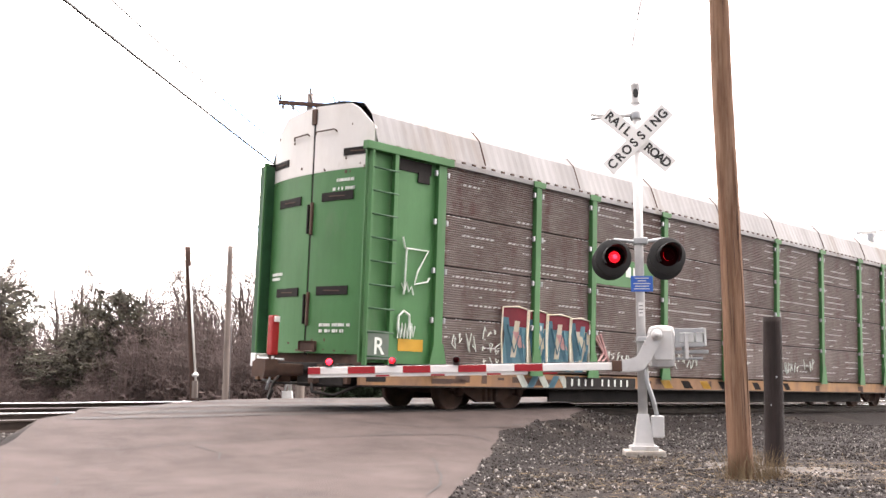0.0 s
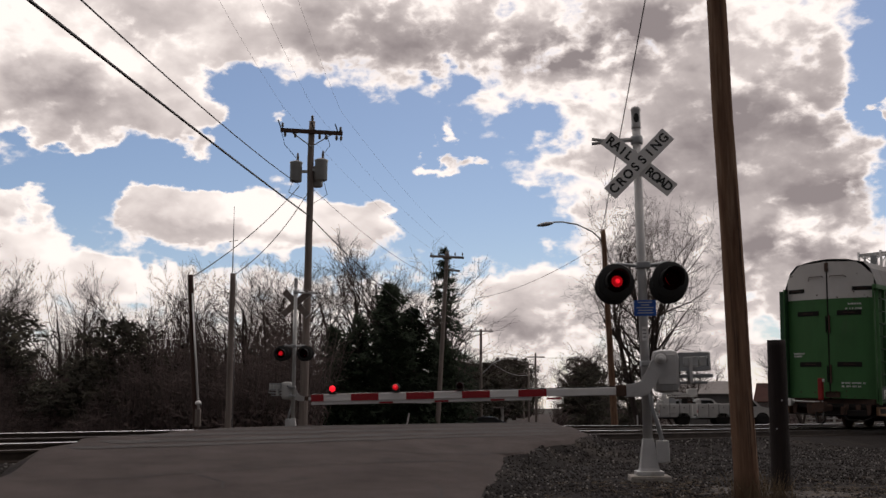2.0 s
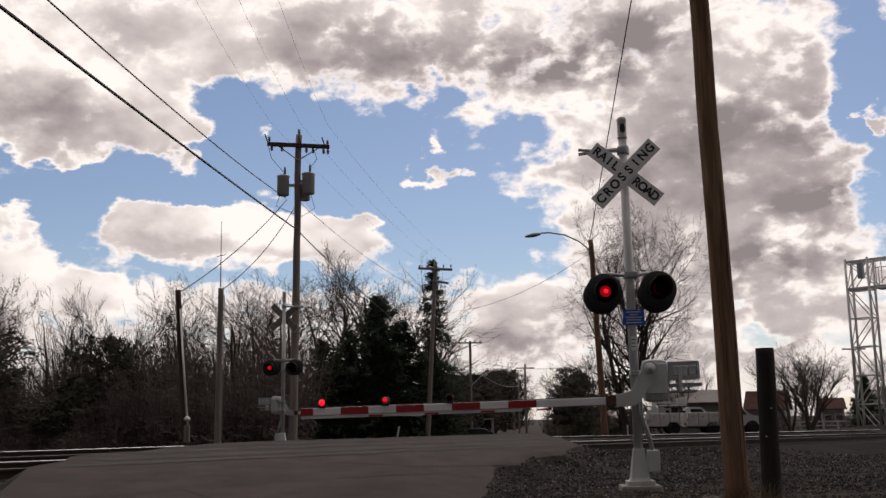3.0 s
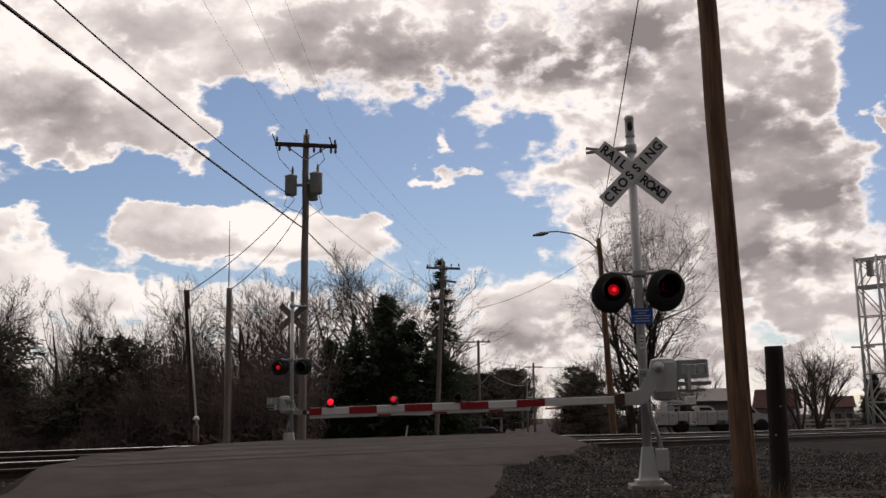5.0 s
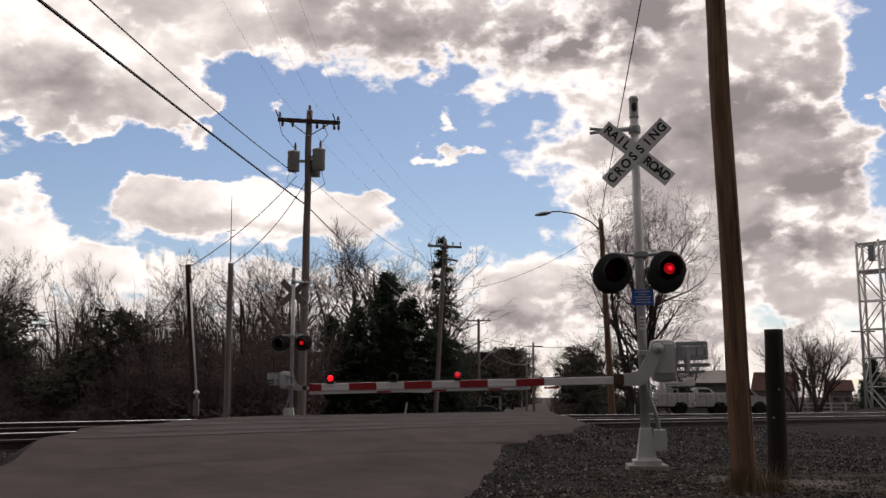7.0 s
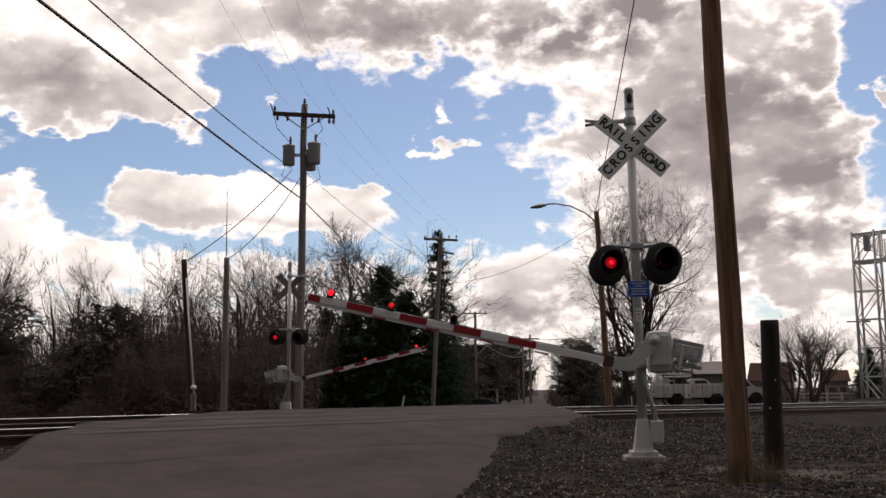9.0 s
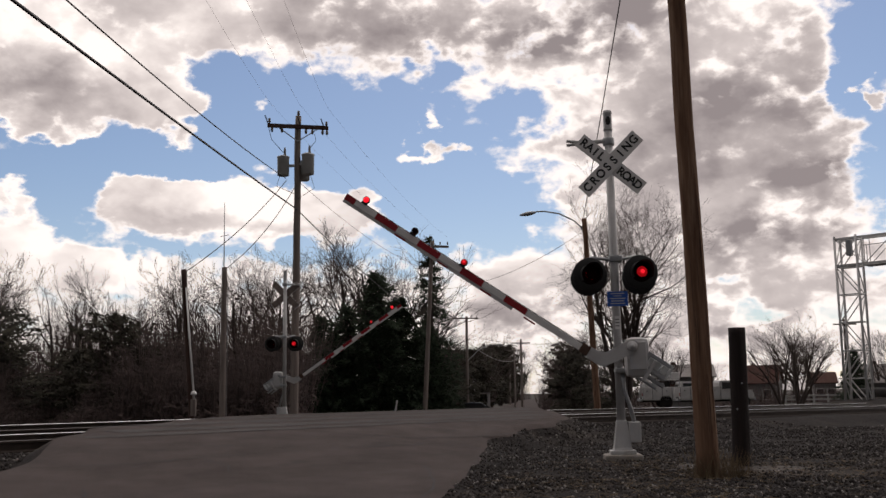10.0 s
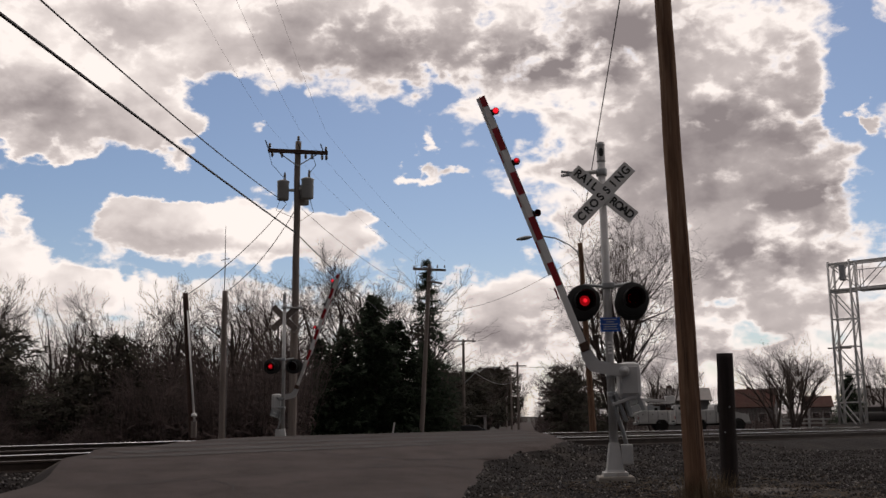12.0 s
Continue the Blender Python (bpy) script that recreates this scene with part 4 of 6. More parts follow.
def wire(a, b, sag, r, mat, label):
    a, b = Vector(a), Vector(b)
    n = 28
    pts = [a.lerp(b, i / n) - Vector((0, 0, sag * 4 * (i / n) * (1 - i / n))) for i in range(n + 1)]
    return solid("overhead_wire", tube(pts, r, 5), mat, label, "wire", "overhead wires", m=None)


def wires():
    cable, thin = "thick black overhead cable between poles", "thin overhead conductor between poles"
    top = Vector((-5.3, 38, 12.0))
    wire((-5.71, 6.0, 5.55), (-5.34, 38, 7.95), 0.06, 0.028, M["wire"], cable)
    wire((-5.34, 38, 7.95), (2.4, 95, 6.6), 1.0, 0.024, M["wire"], cable)
    wire((-5.6, 6.0, 6.2), (-5.78, 37.9, 9.2), 0.25, 0.016, M["wire"], cable)
    wire((-5.35, 38, 9.0), (-6.5, 30, 4.55), 0.35, 0.015, M["wire"], cable)
    wire((-5.75, 38, 9.15), (-7.0, 27, 4.1), 0.25, 0.015, M["wire"], cable)
    wire((-5.2, 38, 9.0), (0.2, 60, 8.0), 0.5, 0.010, M["thin_wire"], thin)
    for dx in (-1.1, 0.05, 1.1):
        wire((-4.6 + dx * 0.9, 6, 11.2), (-5.3 + dx, 38 + dx * 0.25, 12.25), 0.5, 0.0035, M["thin_wire"], thin)
        wire((-5.3 + dx, 38 + dx * 0.25, 12.25), (0.02 + dx * 0.9, 60, 10.2), 0.4, 0.0035, M["thin_wire"], thin)
    wire((4.1, 12.0, 13.3), (7.15, 45, 8.7), 0.1, 0.017, M["wire"], cable)
    wire((7.2, 45, 8.1), (0.1, 60, 7.0), 0.7, 0.012, M["thin_wire"], thin)
    wire((3.2, 95, 6.4), (7.3, 45, 2.9), 0.5, 0.016, M["thin_wire"], thin)
    wire((3.3, 95, 5.6), (12.2, 150, 5.5), 0.8, 0.03, M["thin_wire"], thin)


scatter_stones()
utility_pole()
leaning_pole()
short_post()
far_poles()
wires()


# ---- the rack car ----
POSTS = (1.84, 4.72, 6.68, 9.6, 12.5, 15.4, 18.3, 21.1, 23.0, 25.55)
CAR_L, HW, EAVE, TOP = 27.4, 1.60, 4.82, 5.78


def spray(name, u0, u1, z0, z1, mat, parent, lean=0.0, x=1.66):
    """A flat sprayed stroke on the near side of the car."""
    bm = bmesh.new()
    vs = [bm.verts.new((x, u, z)) for u, z in ((u0 + lean, z0), (u1 + lean, z0), (u1 - lean, z1), (u0 - lean, z1))]
    bm.faces.new(vs)
    bmesh.ops.solidify(bm, geom=bm.faces[:], thickness=0.002)
    return part(name, bm, mat, parent)


def scrawl(name, pts, r, mat, parent, face="side"):
    """A sprayed line through (along, height) points on the side, or on the end wall."""
    if face == "side":
        p3 = [(1.645, u, z) for u, z in pts]
    else:
        p3 = [(u, -0.045, z) for u, z in pts]
    return part(name, tube(p3, r, 5), mat, parent)


def rack_car():
    t = thing("rack_car", None, "green and rusty grey enclosed auto rack railway car", "railway car")
    # underframe and deck
    part("deck", box((0, CAR_L / 2, 0.86), (2.9, CAR_L - 0.6, 0.14)), M["under_black"], t)
    part("centre_sill", box((0, CAR_L / 2, 0.62), (0.6, CAR_L - 0.2, 0.4), 0.02), M["under_black"], t)
    for s in (-1, 1):
        sill = part("side_sill", box((s * 1.55, CAR_L / 2, 0.63), (0.08, CAR_L - 0.1, 0.28), 0.01), M["sill_orange"], t, "rusty orange side sill")
        part("sill_lip", box((s * 1.56, CAR_L / 2, 0.485), (0.14, CAR_L - 0.1, 0.03), 0.006), M["under_black"], sill)
        for u in (0.42, CAR_L - 0.42):
            part("jacking_pocket", box((s * 1.592, u, 0.64), (0.012, 0.46, 0.17), 0.004), M["under_black"], sill, "dark opening in the sill end")
        rnd = random.Random(40)
        for k in range(26):
            u = rnd.uniform(1.0, CAR_L - 1.0)
            part("rust_stain", box((s * 1.5905, u, 0.63 + rnd.uniform(-0.06, 0.06)), (0.004, rnd.uniform(0.1, 0.6), rnd.uniform(0.05, 0.2)), 0.0015), M["rust"], sill)
        # added black strip for the shade in the open gap under the sill
        part("under_car_shade", box((s * 1.30, CAR_L / 2, 0.345), (0.06, 16.2, 0.31), 0.01), M["under_black"], sill)
    # trucks
    for yc in (4.0, CAR_L - 4.0):
        tr = new("truck")
        tr.parent, tr.matrix_basis = t, pose(0, yc, 0)
        tr["label"] = "dark cast steel truck with two axles"
        for s in (-1, 1):
            fr = [(-1.15, 0.42), (-1.05, 0.56), (-0.55, 0.60), (-0.3, 0.50), (0.3, 0.50), (0.55, 0.60), (1.05, 0.56), (1.15, 0.42), (0.75, 0.36), (0.35, 0.17), (-0.35, 0.17), (-0.75, 0.36)]
            bm = prism(fr, -0.06, 0.06, m=pose(s * 1.0, 0, 0, 0, 0, 90))
            part("side_frame", bm, M["rust"], tr)
            for k in range(3):
                part("spring", tube([(s * 1.04, -0.16 + 0.16 * k, 0.2), (s * 1.04, -0.16 + 0.16 * k, 0.46)], 0.06, 10), M["rust"], tr, "", True)
            for y in (-0.9, 0.9):
                part("bearing_cap", lathe([(0.11, 0), (0.11, 0.08), (0.07, 0.12), (0.02, 0.125)], 12, m=pose(s * 1.02, y, 0.40, 0, s * 90, 0)), M["rust"], tr, "", True)
        for y in (-0.9, 0.9):
            ax = new("wheelset")
            ax.parent, ax.matrix_basis = tr, pose(0, y, 0.40)
            WHEELSETS.append((ax, y))
            part("axle", tube([(-1.0, 0, 0), (1.0, 0, 0)], 0.08, 12), M["rust"], ax, "", True)
            for s in (-1, 1):
                prof = [(0.08, -0.09), (0.12, -0.05), (0.33, -0.03), (0.36, -0.07), (0.40, -0.066), (0.405, 0.04), (0.43, 0.05), (0.43, 0.07), (0.36, 0.07), (0.33, 0.03), (0.12, 0.06), (0.08, 0.08)]
                part("wheel", lathe(prof, 32, m=pose(s * 0.755, 0, 0, 0, -s * 90, 0)), M["rust"], ax, "rusty steel wheel with a worn tread", True)
        part("bolster", box((0, 0, 0.45), (2.0, 0.3, 0.2), 0.02), M["rust"], tr)
    # side structure
    z0, z1 = 0.79, EAVE
    edges = [0.0, *POSTS, CAR_L]
    sheets = {}
    for s in (-1, 1):
        side = new("side_wall")
        side.parent, side.matrix_basis = t, (Matrix() if s > 0 else pose(0, CAR_L, 0, 0, 0, 180))
        side["label"] = "green frame filled with brown ribbed screens"
        for i, u in enumerate(POSTS):
            w = 0.22 if i in (0, len(POSTS) - 1) else 0.17
            post = part("post", box((HW + 0.02, u, (z0 + z1) / 2), (0.13, w, z1 - z0), 0.012), M["car_green"], side)
            part("gusset", prism([(-w * 1.05, z1 - 0.14), (w * 1.05, z1 - 0.14), (w * 1.2, z1 - 0.02), (-w * 1.2, z1 - 0.02)], -0.01, 0.01, m=pose(HW + 0.095, u, 0, 0, 0, 90)), M["car_green"], post)
            part("foot_gusset", prism([(-w * 1.2, z0 - 0.06), (w * 1.2, z0 - 0.06), (w * 0.55, z0 + 0.5), (-w * 0.55, z0 + 0.5)], -0.01, 0.01, m=pose(HW + 0.095, u, 0, 0, 0, 90)), M["car_green"], post)
            for k in range(4):
                for d in (-1, 1):
                    part("clip", box((HW + 0.06, u + d * (w / 2 + 0.05), 1.72 + 0.93 * k), (0.05, 0.06, 0.11), 0.015), M["galv"], post)
        for a, b in zip(edges[1:-1], edges[2:]):
            ua, ub = a + 0.11, b - 0.11
            for k in range(4):
                za, zb = z0 + 0.02 + k * 0.995, z0 + 0.02 + (k + 1) * 0.995 - 0.03
                key = round(ub - ua, 2)
                if key not in sheets:
                    bm = bmesh.new()
                    n = 22
                    prof = []
                    for j in range(n):
                        zz = 0.965 * j / n
                        prof += [(0.0, zz), (0.028, zz + 0.008), (0.028, zz + 0.026), (0.0, zz + 0.034)]
                    prof.append((0.0, 0.965))
                    va = [bm.verts.new((x, 0, z)) for x, z in prof]
                    vb = [bm.verts.new((x, key, z)) for x, z in prof]
                    for j in range(len(prof) - 1):
                        bm.faces.new((va[j], vb[j], vb[j + 1], va[j + 1]))
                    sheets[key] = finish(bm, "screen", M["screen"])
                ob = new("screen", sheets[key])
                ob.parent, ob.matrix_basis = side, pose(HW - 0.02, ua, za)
            # added black sheet, standing in for the shaded car interior behind the seams
            part("dark_inside_sheet", box((HW - 0.05, (ua + ub) / 2, (z0 + z1) / 2), (0.01, ub - ua, z1 - z0)), M["under_black"], side)
        # plain end bays
        for ua, ub in ((0.0, 1.9), (CAR_L - 1.9, CAR_L)):
            part("end_panel", box((HW - 0.03, (ua + ub) / 2, (z0 + z1) / 2 + 0.05), (0.04, ub - ua, z1 - z0 - 0.1)), M["car_green"], side, "plain green end panel")
        part("side_beam", box((HW + 0.02, CAR_L / 2, z1 - 0.06), (0.10, CAR_L - 2.2, 0.10), 0.01), M["roof_dirty"], side)
        part("end_beam", box((HW + 0.06, 1.0, z1 - 0.07), (0.14, 2.2, 0.15), 0.012), M["car_green"], side)
        part("end_recess", box((HW - 0.005, 1.15, z1 - 0.27), (0.03, 0.9, 0.22), 0.005), M["under_black"], side)
        part("end_recess", box((HW + 0.01, 1.4, z1 - 0.45), (0.03, 0.3, 0.2), 0.005), M["under_black"], side)
        # ladder at the corner
        lad = new("ladder")
        lad.parent = side
        lad["label"] = "green corner ladder with round rungs"
        for u in (0.06, 0.62):
            part("rail", box((HW + 0.07, u, (z0 + z1) / 2), (0.10, 0.09 if u > 0.3 else 0.05, z1 - z0 - 0.1), 0.01), M["car_green"], lad)
        for k in range(9):
            part("rung", tube([(HW + 0.11, 0.06, 1.0 + k * 0.42), (HW + 0.11, 0.68, 1.0 + k * 0.42)], 0.018, 8), M["car_green_dark"], lad, "", True)
        # far corner carries a deep wing
        part("corner_wing", box((HW + 0.04, CAR_L - 0.25, 2.84), (0.22, 0.45, 3.85), 0.012), M["car_green_dark"], side)
    # roof: haunches and crown with ribs
    half = [(HW + 0.03, EAVE - 0.02), (HW + 0.01, EAVE + 0.06), (1.41, 5.42), (1.18, 5.66), (0.6, 5.79), (0, TOP + 0.05)]
    prof = [(-x, z) for x, z in half] + [(x, z) for x, z in half[::-1][1:]]
    bm = bmesh.new()
    n = 240
    rows = []
    for i in range(n + 1):
        y = 0.22 + (CAR_L - 0.44) * i / n
        lift = 0.007 if i % 2 else 0.0
        rows.append([bm.verts.new((x * (1 + lift * 0.4 / 1.6), y, z + (lift if 0 < k < len(prof) - 1 else 0))) for k, (x, z) in enumerate(prof)])
    for a, b in zip(rows, rows[1:]):
        for k in range(len(prof) - 1):
            bm.faces.new((a[k], a[k + 1], b[k + 1], b[k]))
    part("roof", bm, M["roof_dirty"], t, "dirty white ribbed steel roof")
    bolt = finish(box((0, 0, 0), (0.03, 0.1, 0.035), 0.006), "bolt", M["rust"])
    for i in range(90):
        for sd in (-1, 1):
            ob = new("bolt", bolt)
            ob.parent, ob.matrix_basis = t, pose(sd * (HW + 0.035), 0.7 + i * 0.29, EAVE + 0.02)
    # end doors: two curved leaves with white tops
    for y_end, turn in ((0.0, 0), (CAR_L, 180)):
        end = new("end_wall")
        end.parent, end.matrix_basis = t, pose(0, y_end, 0, 0, 0, turn)
        part("door_frame", box((0, 0.32, 0.93), (2.9, 0.3, 0.2), 0.02), M["rust"], end)
        for s in (-1, 1):
            for nm, za, zb, mat, lab in (("end_door", 1.03, 4.42, M["car_green"], "green curved end door"), ("door_top", 4.424, 5.62, M["car_white"], "dirty white upper door")):
                bm = bmesh.new()
                rows = []
                for i in range(9):
                    f = i / 8
                    x = 0.03 + f * 1.49
                    y = 0.02 + 0.20 * f ** 2.2
                    zt = zb
                    if nm == "door_top":
                        zt = TOP - 0.06 - 0.10 * f if x < 1.1 else 5.60 - (x - 1.1) * 1.05
                    lo = za
                    rows.append([bm.verts.new((s * x, yy, zz)) for yy, zz in ((y, lo), (y, zt), (y + 0.05, zt), (y + 0.05, lo))])
                for a, b in zip(rows, rows[1:]):
                    for k in range(4):
                        bm.faces.new((a[k], a[(k + 1) % 4], b[(k + 1) % 4], b[k]))
                bm.faces.new(rows[0])
                bm.faces.new(rows[-1][::-1])
                part(nm, bm, mat, end, lab)
            # dark slots
            for zc, xx, ww, hh in ((4.74, 1.16, 0.64, 0.14), (3.93, 0.72, 0.80, 0.165), (2.18, 0.68, 0.80, 0.165)):
                xs = s * xx if s > 0 else -xx
                yy = 0.02 + 0.20 * (abs(xx) / 1.52) ** 2.2
                slope = math.degrees(math.atan(0.20 * 2.2 * (abs(xx) / 1.52) ** 1.2 / 1.52))
                slot = part("door_slot", box((0, 0, 0), (ww, 0.03, hh), 0.006), M["under_black"], end, "dark slot", at=pose(xs, yy + 0.004, zc, 0, 0, s * slope))
                part("slot_bar", box((0, -0.016, 0), (ww * 0.5, 0.012, 0.02), m=pose(0, 0, 0, 0, 2, 0)), M["rust"], slot)
        part("door_gap", box((0, 0.05, 3.3), (0.05, 0.04, 4.6)), M["under_black"], end)
        part("door_backing", box((0, 0.42, 2.95), (2.8, 0.02, 3.9)), M["under_black"], end)
        for zc in (1.85, 3.55):
            part("lock_rod", box((0.05, 0.0, zc), (0.06, 0.05, 0.62), 0.012), M["rust"], end)
            part("lock_rod", box((-0.06, 0.0, zc), (0.04, 0.05, 0.56), 0.012), M["under_black"], end)
        for s in (-1, 1):
            part("grab_iron", tube([(s * 0.1, -0.03, 5.16), (s * 0.14, -0.05, 5.2), (s * 0.62, 0.0, 5.2), (s * 0.66, 0.04, 5.15)], 0.014, 6), M["rust"], end, "", True)
        part("top_hasp", box((0, 0.0, 5.52), (0.12, 0.05, 0.3), 0.01), M["rust"], end)
        # lettering that cannot be read
        for z, x0, w in ((4.22, 0.72, 0.4), (4.06, 0.62, 0.55), (1.55, 0.42, 0.75), (1.44, 0.42, 0.62), (2.55, -1.3, 0.4), (2.46, -1.3, 0.3)):
            k = 0.0
            rnd = random.Random(z)
            while k < w:
                c = rnd.uniform(0.035, 0.06)
                xx = x0 + k
                part("text_bar", box((xx, 0.014 + 0.20 * (abs(xx) / 1.52) ** 2.2 - 0.004, z), (c * 0.75, 0.012, 0.055)), M["decal_white"], end)
                k += c + (0.05 if rnd.random() < 0.2 else 0.0)
        # buffer gear, steps, hoses, coupler
        part("end_sill", box((0, 0.14, 0.78), (2.5, 0.22, 0.16), 0.03), M["under_black"], end)
        for x in (-1.25, -0.75, 0.55, 0.95, 1.3):
            part("sill_bracket", prism([(x - 0.05, 0.5), (x + 0.05, 0.5), (x + 0.08, 0.84), (x - 0.08, 0.84)], -0.04, 0.04), M["rust"], end)
        for x in (-0.55, 0.5):
            part("draft_lug", box((x, -0.05, 0.62), (0.16, 0.3, 0.28), 0.03), M["rust"], end)
        part("brake_pipe", tube([(-1.2, -0.05, 0.5), (-0.6, -0.1, 0.46), (0.5, -0.1, 0.48), (1.3, 0.1, 0.44)], 0.025, 8), M["under_black"], end, "", True)
        part("coupler", box((0, -0.42, 0.72), (0.22, 0.75, 0.22), 0.05), M["rust"], end)
        part("coupler_head", prism([(-0.2, 0.58), (0.16, 0.58), (0.2, 0.70), (0.2, 0.9), (-0.08, 0.9), (-0.2, 0.84)], -0.98, -0.7), M["rust"], end)
        part("buffer_step", box((0.9, 0.0, 0.56), (0.7, 0.12, 0.22), 0.03), M["under_black"], end)
        part("air_hose", tube([(-0.3, -0.2, 0.7), (-0.35, -0.4, 0.45), (-0.2, -0.6, 0.22), (0.05, -0.75, 0.2), (0.2, -0.8, 0.35)], 0.03, 8), M["under_black"], end, "", True)
        part("air_hose", tube([(0.4, -0.1, 0.6), (0.7, -0.3, 0.34), (1.2, -0.2, 0.30), (1.45, 0.2, 0.5)], 0.025, 8), M["under_black"], end, "", True)
        part("cut_lever", tube([(-1.3, -0.1, 0.95), (-1.1, -0.25, 0.92), (-0.2, -0.3, 0.9)], 0.02, 6), M["sign_white"], end, "", True)
        part("corner_step", box((-1.42, 0.0, 0.88), (0.16, 0.3, 0.26), 0.02), M["sign_white"], end)
        if turn == 0:
            dev = part("rear_marker", box((0.0, -0.70, 1.33), (0.15, 0.16, 0.72), 0.03), M["eot_red"], end, "red rear marker unit hung on the coupler")
            part("marker_cap", box((0.09, -0.70, 1.62), (0.07, 0.1, 0.1), 0.01), M["sign_white"], dev)
            part("marker_arm", box((0, -0.70, 0.93), (0.08, 0.08, 0.16), 0.01), M["rust"], dev)
            part("marker_hose", tube([(0.05, -0.72, 0.95), (0.12, -0.8, 0.6), (0.1, -0.86, 0.35)], 0.025, 8), M["galv"], dev, "", True)
    rnd = random.Random(31)
    for i in range(26):
        x = rnd.choice((-1, 1)) * rnd.uniform(0.06, 1.35)
        z = rnd.choice((rnd.uniform(4.44, 5.3), rnd.uniform(4.36, 4.50), rnd.uniform(1.05, 1.3)))
        yy = 0.02 + 0.20 * (abs(x) / 1.52) ** 2.2 - 0.004
        part("rust_spot", box((x, yy + 0.002, z), (rnd.uniform(0.02, 0.07), 0.008, rnd.uniform(0.02, 0.06)), 0.003), M["rust"], t)
    part("door_rust", box((0.1, 0.015, 1.16), (0.5, 0.012, 0.2), 0.05), M["rust"], t)
    for y in (3.1, 6.2, 9.3, 12.4, 15.5, 18.6, 21.7, 24.8):
        seam = tube([(1.61, y, EAVE + 0.08), (1.42, y, 5.42), (1.185, y, 5.665), (0.6, y, 5.795), (0.0, y, TOP + 0.055)], 0.014, 6)
        part("roof_seam", seam, M["rust"], t)
    # white stirrup and marks on the near side
    part("reporting_panel", box((1.593, 7.15, 0.62), (0.008, 2.6, 0.24)), M["under_black"], t)
    k, rnd = 5.95, random.Random(2)
    for i in range(10):
        w = 0.2 if i != 4 else 0.1
        if i != 4:
            part("text_bar", box((1.599, k + w / 2, 0.62), (0.004, w * 0.28, 0.15)), M["decal_white"], t)
        k += w + 0.04
    part("yellow_plate", box((1.595, 1.22, 1.23), (0.008, 0.62, 0.22)), M["decal_yellow"], t)
    part("bay_sign", box((1.60, 7.95, 3.15), (0.02, 2.4, 0.62)), M["car_green"], t, "green panel with white marks")
    for u in (7.2, 7.5, 8.1, 8.4):
        part("text_bar", box((1.613, u, 3.2), (0.006, 0.2, 0.24)), M["decal_white"], t)
    part("grey_patch", box((1.715, 0.34, 1.2), (0.006, 0.5, 0.5)), M["patch_grey"], t)
    # scrawls
    scrawl("spray_line", [(0.9, 3.2), (0.95, 3.02), (1.0, 2.98), (0.98, 2.3), (0.96, 2.15)], 0.02, M["decal_white"], t)
    scrawl("spray_line", [(1.0, 3.0), (1.55, 3.0), (1.3, 2.6), (1.22, 2.35), (1.55, 2.42), (1.6, 2.5)], 0.018, M["decal_white"], t)
    scrawl("spray_line", [(0.9, 2.35), (0.98, 2.2), (1.03, 2.38), (1.08, 2.2), (1.15, 2.3), (1.2, 2.15)], 0.014, M["decal_white"], t)
    scrawl("spray_line", [(0.84, 1.5), (0.86, 1.75), (0.98, 1.85), (1.12, 1.78), (1.14, 1.5)], 0.022, M["decal_white"], t)
    for k in range(5):
        scrawl("spray_line", [(0.84 + 0.08 * k, 1.35), (0.87 + 0.08 * k, 1.62), (0.91 + 0.08 * k, 1.38), (0.95 + 0.08 * k, 1.58)], 0.014, M["decal_white"], t)
    words("R", 0.42, M["decal_white"], t, pose(1.722, 0.34, 1.17, 90, 0, 90))
    rnd = random.Random(12)
    u = 3.75
    for i, (fill, w) in enumerate((("spray_teal", 0.78), ("spray_cream", 0.62), ("spray_teal", 0.80), ("spray_cream", 0.66))):
        fill2 = "spray_cream" if fill == "spray_teal" else "spray_teal"
        spray("spray_shape", u, u + w * 0.92, 0.86, 1.86, M[fill], t, -0.05, 1.630)
        spray("spray_shape", u - 0.06, u + w, 1.72, 2.10 - 0.04 * i, M["spray_red"], t, 0.05, 1.634)
        spray("spray_shape", u + 0.04, u + 0.22, 0.84, 1.9, M["spray_blue"], t, 0.09, 1.638)
        spray("spray_shape", u + 0.26, u + 0.42, 1.1, 1.84, M[fill2], t, -0.06, 1.641)
        spray("spray_shape", u + w * 0.62, u + w * 0.80, 0.84, 1.45, M["spray_blue"], t, -0.12 if i % 2 else 0.12, 1.644)
        spray("spray_shape", u + w * 0.45, u + w * 0.7, 1.30, 1.62, M["spray_cream" if i % 2 else "spray_pink"], t, 0.1, 1.647)
        edge = [(u - 0.04, 0.86), (u - 0.09, 1.5), (u - 0.06, 2.1 - 0.04 * i), (u + w * 0.5, 2.14 - 0.04 * i), (u + w, 2.08 - 0.04 * i), (u + w * 0.93, 1.5), (u + w * 0.95, 0.88)]
        scrawl("spray_line", edge, 0.018, M["spray_cream"], t)
        scrawl("spray_line", [(u + 0.1, 1.75), (u + 0.3, 1.2), (u + 0.5, 1.7), (u + w * 0.8, 1.0)], 0.02, M["spray_blue"], t)
        u += w
    for i in range(6):
        spray("spray_shape", 4.3 + i * 0.34, 4.52 + i * 0.34, 0.5, 0.75, M[("decal_white", "spray_blue")[i % 2]], t, 0.1 * (-1) ** i, 1.594)
    for i in range(3):
        scrawl("spray_line", [(u + 0.1 + 0.14 * i, 1.7), (u + 0.5 + 0.1 * i, 1.3 - 0.1 * i), (u + 0.2 + 0.1 * i, 0.95)], 0.03, M["spray_pink"], t)
